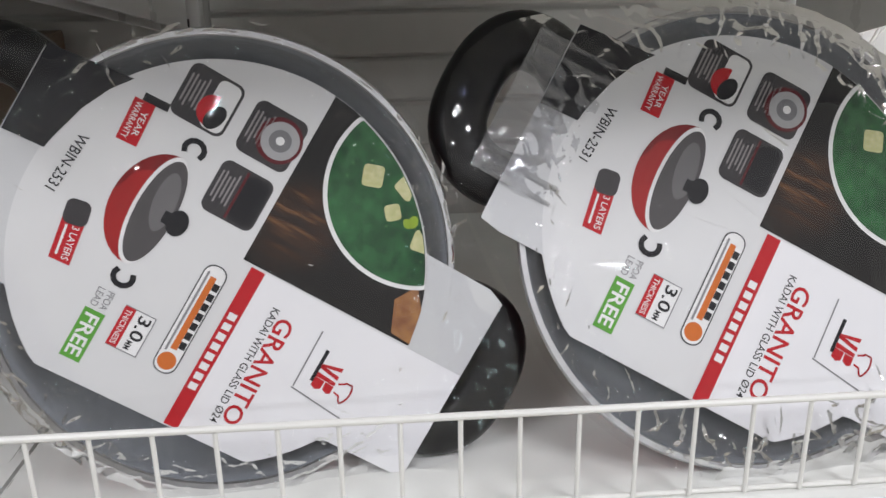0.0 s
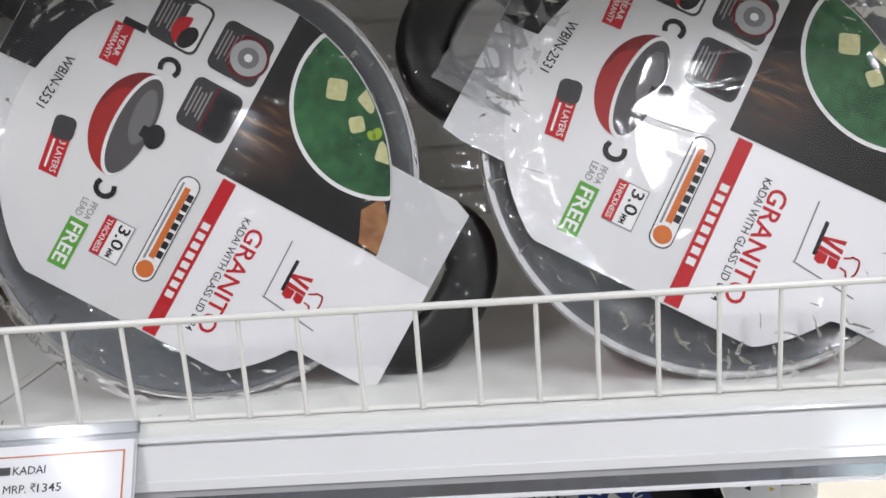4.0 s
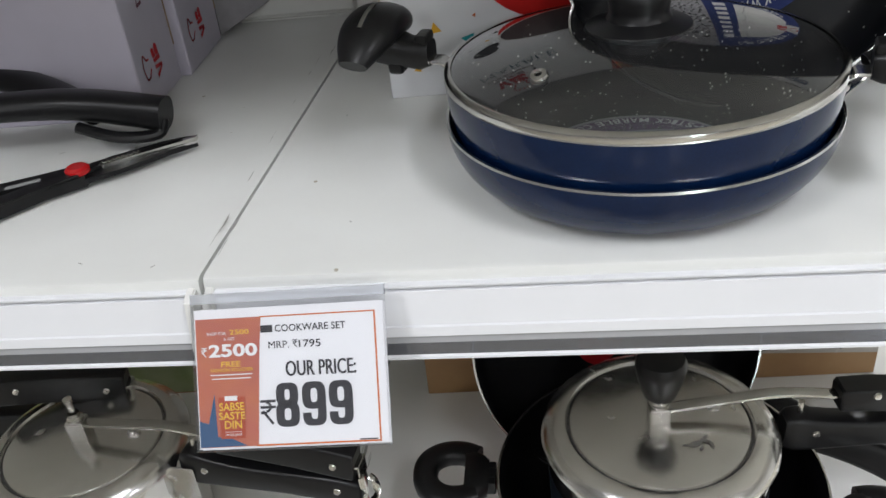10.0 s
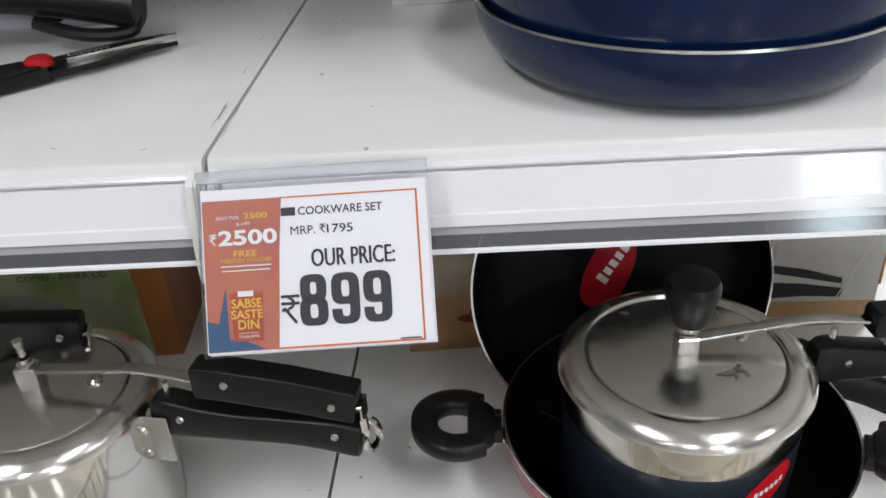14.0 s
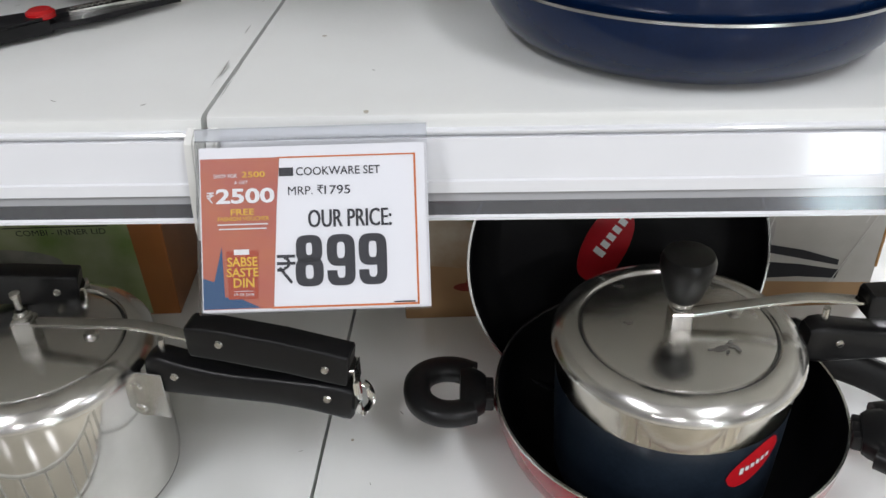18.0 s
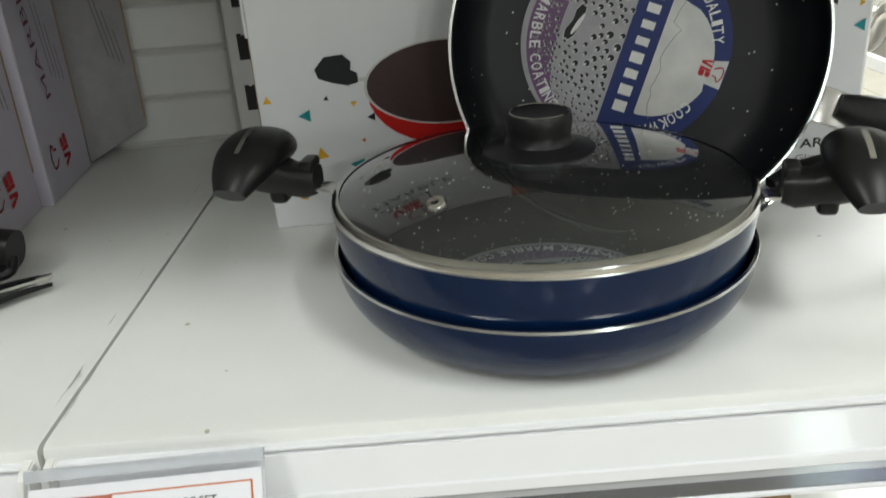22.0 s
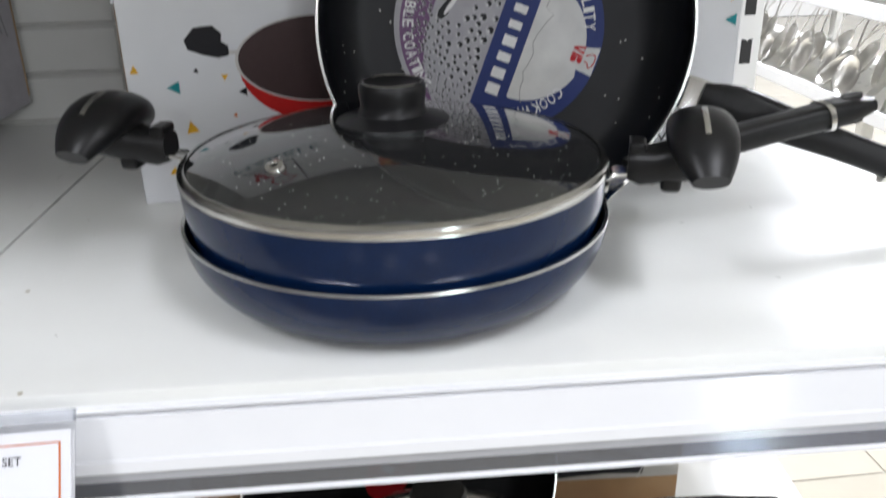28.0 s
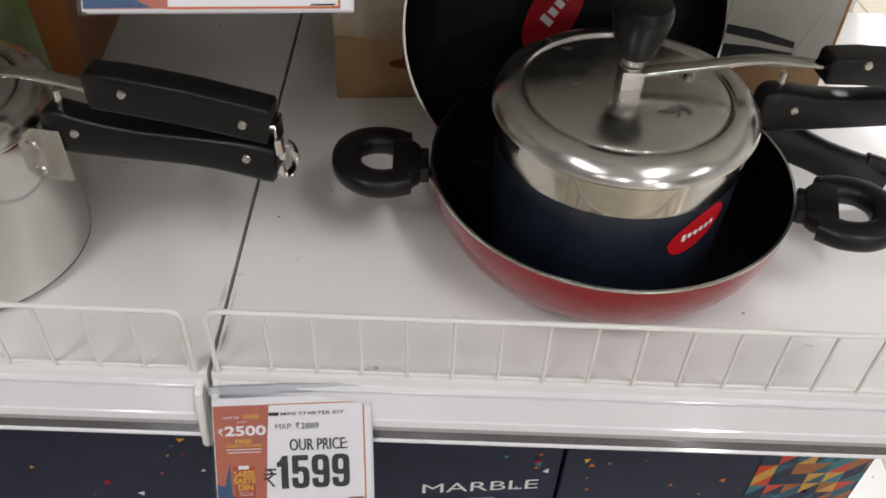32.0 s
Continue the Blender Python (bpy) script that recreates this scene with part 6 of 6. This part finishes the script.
    sheet(clip(disc(-0.09, 0.075, 0.0555, 72)), z * 1.1, lay("bowl_rim", WHITEI, "white rim of the photographed bowl"))
    sheet(clip(disc(-0.09, 0.075, 0.053, 72), 0.1125), z * 1.14, lay("green_food", SPIN, "dark green food in the photograph"))
    for x, y, s, a in ((-0.0855, 0.046, 0.0125, 20), (-0.0895, 0.0665, 0.0125, 70), (-0.073, 0.066, 0.0095, 40), (-0.0665, 0.089, 0.012, 10)):
        sheet(clip(rrect(x, y, s, s * 0.95, 0.002, a, 2), 0.112), z * 1.18, lay("pale_cubes", CHEESE, "pale cubes in the photograph"))
    for x, y, s, a in ((-0.083, 0.083, 0.0045, 50), (-0.0865, 0.0805, 0.0042, 10), (-0.0805, 0.0865, 0.0035, 80), (-0.074, 0.079, 0.0038, 15), (-0.0715, 0.0765, 0.0032, 60), (-0.0945, 0.088, 0.0038, 35), (-0.0975, 0.086, 0.003, 5)):
        sheet(clip(disc(x, y, s, 9, ry=s * 0.75, turn=a), 0.112), z * 1.18, lay("lime_bits", ink(0.3, 0.45, 0.04), "lime green bits in the photograph"))
    sheet([(-0.067, -0.0885), (-0.056, -0.0965), (-0.04, -0.104), (-0.02, -0.1095), (-0.0125, -0.111), (-0.011, -0.1335), (-0.0615, -0.1335)], z * 1.02, lay("black_end", BLACKI, "black printed end of the card"))
    # stripe, titles and logo
    rd = lay("red_print", RED, "red printed stripe and titles")
    sheet(rect(0.0425, 0.0168, 0.101, 0.0085), z * 1.05, rd)
    word("GRANITO", 0.0435, 0.0445, 0.068, 0.0105, 0, z * 1.05, 0.012, rd)
    mark(0.0285, 0.0805, 0.018, 0.0125, 0, z * 1.05, rd)
    hat(0.0315, 0.0925, 0.0105, 0, z * 1.05, rd)
    kk = lay("black_print", BLACKI, "small black printing")
    word("KADAI WITH GLASS LID \u00d824", 0.0435, 0.0362, 0.074, 0.0046, 0, z * 1.05, 0.004, kk)
    word("WBIN-2531", -0.0115, -0.0975, 0.034, 0.0058, -4, z * 1.05, 0.006, kk)
    sheet(rect(0.024, 0.0735, 0.02, 0.0022), z * 1.05, kk)
    gl = lay("grey_lines", ink(0.25, 0.25, 0.26), "grey ruled lines")
    sheet(rect(0.0235, 0.0655, 0.036, 0.0009, 1), z * 1.05, gl)
    sheet(rect(0.0445, 0.083, 0.0365, 0.0009, 83), z * 1.05, gl)
    wt = lay("white_print", WHITEI, "white printing")
    for i in range(8):
        sheet(rect(0.022 + i * 0.0064, 0.0168, 0.0042, 0.0048), z * 1.1, wt)
    # three feature icons
    for ix, iy in ((-0.0765, -0.051), (-0.0765, -0.0125), (-0.039, -0.013)):
        sheet(rrect(ix, iy, 0.031, 0.031, 0.005), z * 1.03, lay("icon_plate", SLATE, "dark rounded icon plates"))
        for j in range(5):
            sheet(rect(ix - 0.001 + 0.0008 * (j % 2), iy - 0.0035 - 0.0023 * j, 0.019 - 0.003 * (j % 3), 0.001), z * 1.07, lay("icon_text", ink(0.3, 0.28, 0.28), "rows of tiny print"))
    sheet(rrect(-0.0765, -0.0435, 0.028, 0.013, 0.004), z * 1.07, wt)
    sheet(disc(-0.0725, -0.0455, 0.009, 16, 180, 360, ry=0.009), z * 1.1, rd)
    sheet(disc(-0.07, -0.0435, 0.0075, 16, ry=0.0048, turn=-20), z * 1.14, kk)
    sheet(disc(-0.0765, -0.008, 0.0128, 32), z * 1.07, lay("icon_red", ink(0.12, 0.015, 0.02), "dark red icon disc"))
    sheet(disc(-0.0765, -0.0075, 0.0106, 32), z * 1.1, lay("icon_ring", ink(0.42, 0.42, 0.43), "grey icon rings"))
    sheet(disc(-0.0765, -0.0075, 0.0062, 28), z * 1.14, lay("icon_plate2", ink(0.2, 0.2, 0.21), "grey icon centre"))
    sheet(disc(-0.0765, -0.0075, 0.0024, 20), z * 1.17, wt)
    sheet(rrect(-0.039, -0.006, 0.027, 0.014, 0.004), z * 1.07, kk)
    sheet(rect(-0.039, -0.0135, 0.028, 0.0014), z * 1.1, lay("icon_red", ink(0.12, 0.015, 0.02), "dark red icon disc"))
    # the printed kadai
    pr = lay("printed_kadai", ink(0.36, 0.02, 0.02), "printed red kadai")
    sheet([(-0.01 + 0.0325 * math.cos(radians(a)), -0.0475 + 0.0235 * math.sin(radians(a)) ) for a in range(180, 361, 10)], z * 1.04, pr)
    sheet([(-0.01 + 0.0325 * math.cos(radians(q)), -0.0475 + 0.0235 * math.sin(radians(q))) for q in range(180, 272, 10)] + [(-0.01 + 0.012 * math.cos(radians(q)) - 0.009, -0.0475 + 0.0195 * math.sin(radians(q))) for q in range(270, 179, -10)], z * 1.055, lay("printed_shade", ink(0.2, 0.012, 0.014), "darker red of the printed kadai"))
    sheet(disc(-0.01, -0.0475, 0.0325, 40, ry=0.0115), z * 1.07, wt)
    sheet(disc(-0.01, -0.0465, 0.0305, 40, ry=0.0105), z * 1.1, lay("printed_lid", ink(0.085, 0.08, 0.082), "printed grey lid"))
    sheet(disc(-0.017, -0.0445, 0.017, 24, ry=0.0062, turn=6), z * 1.12, lay("printed_gleam", ink(0.16, 0.155, 0.158), "paler gleam on the printed lid"))
    sheet(disc(-0.01, -0.0335, 0.0075, 20, ry=0.0058), z * 1.15, kk)
    sheet(rect(-0.01, -0.039, 0.007, 0.006), z * 1.14, kk)
    for hx, sg in ((-0.0505, -1), (0.0305, 1)):
        for j in range(9):
            a = radians((180 if sg < 0 else 0) - 110 + 27.5 * j)
            sheet(rect(hx - sg * 0.001 + 0.0048 * math.cos(a), -0.0445 + 0.0052 * math.sin(a), 0.0036, 0.003, math.degrees(a) + 90), z * (1.07 + 0.004 * j), kk)
    # badges
    sheet([(0.0155, -0.0865), (0.038, -0.083), (0.0375, -0.0715), (0.015, -0.0745)], z * 1.05, rd)
    word("3 LAYERS", 0.0265, -0.0765, 0.019, 0.0038, 8, z * 1.1, 0.006, wt)
    sheet(rect(0.0265, -0.0815, 0.017, 0.0013, 8), z * 1.1, wt)
    sheet(rrect(0.01, -0.081, 0.014, 0.013, 0.004, 10), z * 1.08, lay("icon_plate", SLATE, "dark rounded icon plates"))
    sheet(rect(-0.0475, -0.0775, 0.024, 0.0115, 3), z * 1.05, rd)
    word("YEAR", -0.0475, -0.0752, 0.014, 0.0034, 3, z * 1.1, 0.006, wt)
    word("WARRANTY", -0.0475, -0.0798, 0.021, 0.0034, 3, z * 1.1, 0.006, wt)
    sheet(rect(-0.062, -0.073, 0.0045, 0.014, 3), z * 1.08, kk)
    gn = lay("green_badge", ink(0.11, 0.36, 0.05), "green printed badge")
    sheet(rect(0.068, -0.0485, 0.03, 0.0115), z * 1.05, gn)
    word("FREE", 0.068, -0.0485, 0.025, 0.008, 0, z * 1.1, 0.02, wt)
    word("PFOA", 0.0455, -0.0455, 0.011, 0.004, 0, z * 1.05, 0.0, gl)
    word("LEAD", 0.0455, -0.051, 0.011, 0.004, 0, z * 1.05, 0.0, gl)
    sheet(rect(0.0545, -0.027, 0.024, 0.0175), z * 1.04, wt)
    for a, b, c, d in ((0.0545, -0.0182, 0.0246, 0.0006), (0.0425, -0.027, 0.0006, 0.0176), (0.0665, -0.027, 0.0006, 0.0176)):
        sheet(rect(a, b, c, d), z * 1.08, gl)
    word("3.0", 0.0515, -0.0232, 0.0145, 0.0072, 0, z * 1.08, 0.015, kk)
    word("MM", 0.0622, -0.025, 0.0052, 0.0035, 0, z * 1.08, 0.005, kk)
    sheet(rect(0.0545, -0.0328, 0.024, 0.0062), z * 1.08, rd)
    word("THICKNESS", 0.0545, -0.0328, 0.021, 0.0032, 0, z * 1.12, 0.006, wt)
    bd = lay("badge_outline", ink(0.08, 0.08, 0.085), "dark badge outline")
    sheet(rrect(0.034, -0.0025, 0.068, 0.0135, 0.006), z * 1.04, bd)
    sheet(rrect(0.034, -0.0025, 0.0665, 0.012, 0.0055), z * 1.07, wt)
    sheet(rect(0.03, -0.0025, 0.046, 0.0036), z * 1.1, lay("orange_print", ORANGE, "orange printed bar"))
    for i in range(7):
        sheet(rect(0.012 + i * 0.0062, 0.0012, 0.0044, 0.0036), z * 1.1, kk)
    sheet(rect(0.03, -0.0062, 0.05, 0.0013), z * 1.1, gl)
    sheet(disc(0.0605, -0.0025, 0.0052, 24), z * 1.1, lay("orange_print", ORANGE, "orange printed bar"))
    for (nm, material, lab), b in T.items():
        part(nm, b, material, card, lab)
    # crumpled clear film round it all
    rc = random.Random(seed)
    ra, na = 150, 640
    t = np.linspace(0, 1, ra + 1)[:, None] ** 0.8
    a = np.linspace(0, 2 * pi, na, endpoint=False)[None, :]
    strip = np.abs(np.sin(a - radians(turn))) ** 9
    r = (R + 0.005 + 0.05 * strip) * t
    x, y = r * np.cos(a), r * np.sin(a)
    fx, fy = x.ravel(), y.ravel()
    n1, n2, n3 = (np.array([noise.noise((u * f, v * f, seed + f)) for u, v in zip(fx, fy)]).reshape(x.shape) for f in (22, 190, 75))
    edge = np.clip((r - 0.096) / 0.018, 0, 1) * (1 - 0.55 * strip) * np.where(r < R * 0.98, 1.0, 0.6)
    z = (1 - np.abs(n1)) ** 9 * 0.0003 + edge * ((1 - np.abs(n3)) ** 4 * 0.002 + (1 - np.abs(n2)) ** 5 * 0.00042)
    cells = np.array([noise.voronoi((u * 75 + 0.9 * w, v * 75, seed))[0][:2] for u, v, w in zip(fx, fy, n1.ravel())])
    tuft = np.clip((n1 + 0.28) / 0.4, 0.0, 1.0)
    z += edge * tuft * (0.003 * (1 - np.minimum(1.0, cells[:, 0] * 1.25)) + 0.0014 * np.clip(cells[:, 1] - cells[:, 0], 0, 0.35)).reshape(x.shape)
    folds = [(rc.uniform(-0.08, 0.05), rc.uniform(-0.06, 0.08), rc.uniform(-1.3, 0.2), rc.uniform(0.015, 0.05), 0.0012, 0.0006) for _ in range(10)]
    for _ in range(120):
        b, q = rc.uniform(0, 2 * pi), rc.uniform(0.102, R)
        folds.append((q * math.cos(b), q * math.sin(b), rc.gauss(b, 0.7), rc.uniform(0.004, 0.016), 0.0008, rc.uniform(0.0004, 0.0012)))
    for cx0, cy0, ca, cl, wide, high in folds:
        du = (x - cx0) * math.cos(ca) + (y - cy0) * math.sin(ca)
        dv = (y - cy0) * math.cos(ca) - (x - cx0) * math.sin(ca) + 0.003 * n1
        z += high * np.exp(-((dv / wide) ** 2)) * np.clip(1 - (du / cl) ** 2, 0, 1)
    over = np.clip((r - R * 0.97) / 0.03, 0, 1.6)
    z += 0.0046 - 0.012 * over * (1 - np.minimum(1.0, strip * 1.3))
    me = bpy.data.meshes.new("film")
    c = np.arange(na)
    faces = [q for k in range(ra) for q in np.stack((k * na + c, k * na + (c + 1) % na, (k + 1) * na + (c + 1) % na, (k + 1) * na + c), 1).tolist()]
    me.from_pydata(np.stack((fx, fy, z.ravel()), 1).tolist(), [], faces)
    me.polygons.foreach_set("use_smooth", [True] * len(faces))
    me.materials.append(FILM)
    me.materials.append(FILM_RUCKED)
    me.polygons.foreach_set("material_index", [1 if k >= ra * 0.66 else 0 for k in range(ra) for _ in range(na)])
    f = new("film", me)
    f.parent = ob
    tagged(f, "crumpled clear plastic film")
    return ob


wrapped_kadai(pose(-0.1315, 0.588, 1.3515, 90 - 10.5, 0, 3.6), 0.1305, "grey-lined kadai with a printed card, wrapped in crumpled clear film", 1.5, -123.3)
wrapped_kadai(pose(0.1755, 0.594, 1.353, 90 - 24, 0, 1.5) @ Matrix.Scale(1.08, 4), 0.1305, "grey-lined kadai with a printed card, wrapped in glossy clear film", 8.5, -121.4, (-0.0042, -0.0013), True)
wrapped_kadai(pose(-0.50, 0.70, 1.345, 90 - 22, 0, 8), 0.1335, "film-wrapped kadai with a printed card standing on the next bay", 4.5, -100)
carton_box("brown_carton", -0.62, -0.335, 0.83, 1.05, LA - 0.001, LA + 0.22, "brown corrugated carton at the back of the next bay", mat("kraft_board", (0.2, 0.13, 0.07), 0.7, grain=0.25, scale=40, bump=0.05, bscale=120))


# ---- the next aisle beyond the rack's open end ----
rk = thing("display_rack", (1.5, 1.5, 0), "white open display rack with glossy shelves across the aisle", "display rack")
for z in (0.45, 0.735, 1.02, 1.36):
    part("shelf", block(0, 0.5, 0, 3.0, z - 0.03, z, 0.004), WHITE, rk)
    part("front_lip", block(-0.012, -0.0002, 0, 3.0, z - 0.034, z + 0.01, 0.003), CHANW, rk, "white price channel")
for y in (0.02, 1.0, 2.0, 2.96):
    part("post", block(0.503, 0.535, y - 0.02, y + 0.02, 0, 1.75, 0.003), WHITE, rk)
    part("foot", block(0.04, 0.08, y - 0.02, y + 0.02, 0, 0.42, 0.004), WHITE, rk)
BRIGHT = mat("bright_steel", (0.85, 0.84, 0.82), 0.3, 1.0, grain=0.1, scale=60)
lad = thing("steel_ladle", pose(0, 0, -5), "shiny steel ladle standing on the display rack", "ladle", "steel ladles")
part("scoop", lathe([(0.0, -0.028), (0.025, -0.0245), (0.042, -0.013), (0.049, 0.0), (0.0525, 0.0012), (0.052, 0.0025), (0.047, 0.002), (0.04, -0.011), (0.024, -0.0215), (0.0, -0.0248)], 28), BRIGHT, lad)
part("stem", sweep(smooth_path([(0.047, 0, 0.001), (0.07, 0, 0.012), (0.13, 0, 0.02), (0.22, 0, 0.018)], 5), (0.0045, 0.0014), 8, power=4), BRIGHT, lad, "flat steel stem")
rnd3 = random.Random(9)
for z in (0.45, 0.735, 1.02, 1.36):
    for row in range(2):
        for i in range(28):
            k = rnd3.uniform(0.7, 1.2)
            copy_thing(lad, pose(1.55 + row * 0.17 + rnd3.uniform(-0.02, 0.03), 1.6 + i * 0.1 + rnd3.uniform(-0.03, 0.03), z + 0.062 * k, rnd3.uniform(-15, 35), rnd3.uniform(-75, -45), rnd3.uniform(-60, 30)) @ Matrix.Diagonal((1.3 * k, 0.85 * k, 0.8 * k, 1)))
hung = copy_thing(lad, Matrix(((-0.654, -0.682, 0.298, 0.578), (0.456, -0.679, -0.558, 1.21), (0.594, -0.229, 0.768, 0.998), (0, 0, 0, 1))) @ Matrix.Scale(0.72, 4))
tagged(hung, "shiny steel ladle hanging from a wire hook beside the rack")
for o in (*lad.children_recursive, lad):
    bpy.data.objects.remove(o)
hw = sweep(smooth_path([(0.443, 1.1, 1.26), (0.486, 1.17, 1.26), (0.516, 1.2, 1.25), (0.534, 1.206, 1.15), (0.538, 1.208, 1.05), (0.545, 1.208, 1.01)], 6), (0.0018, 0.0018), 8, up=(0, 1, 0.2))
put(hw, hw.verts, hung.matrix_basis.inverted())
part("hook_wire", hw, STEEL, hung, "thin bent wire hook")
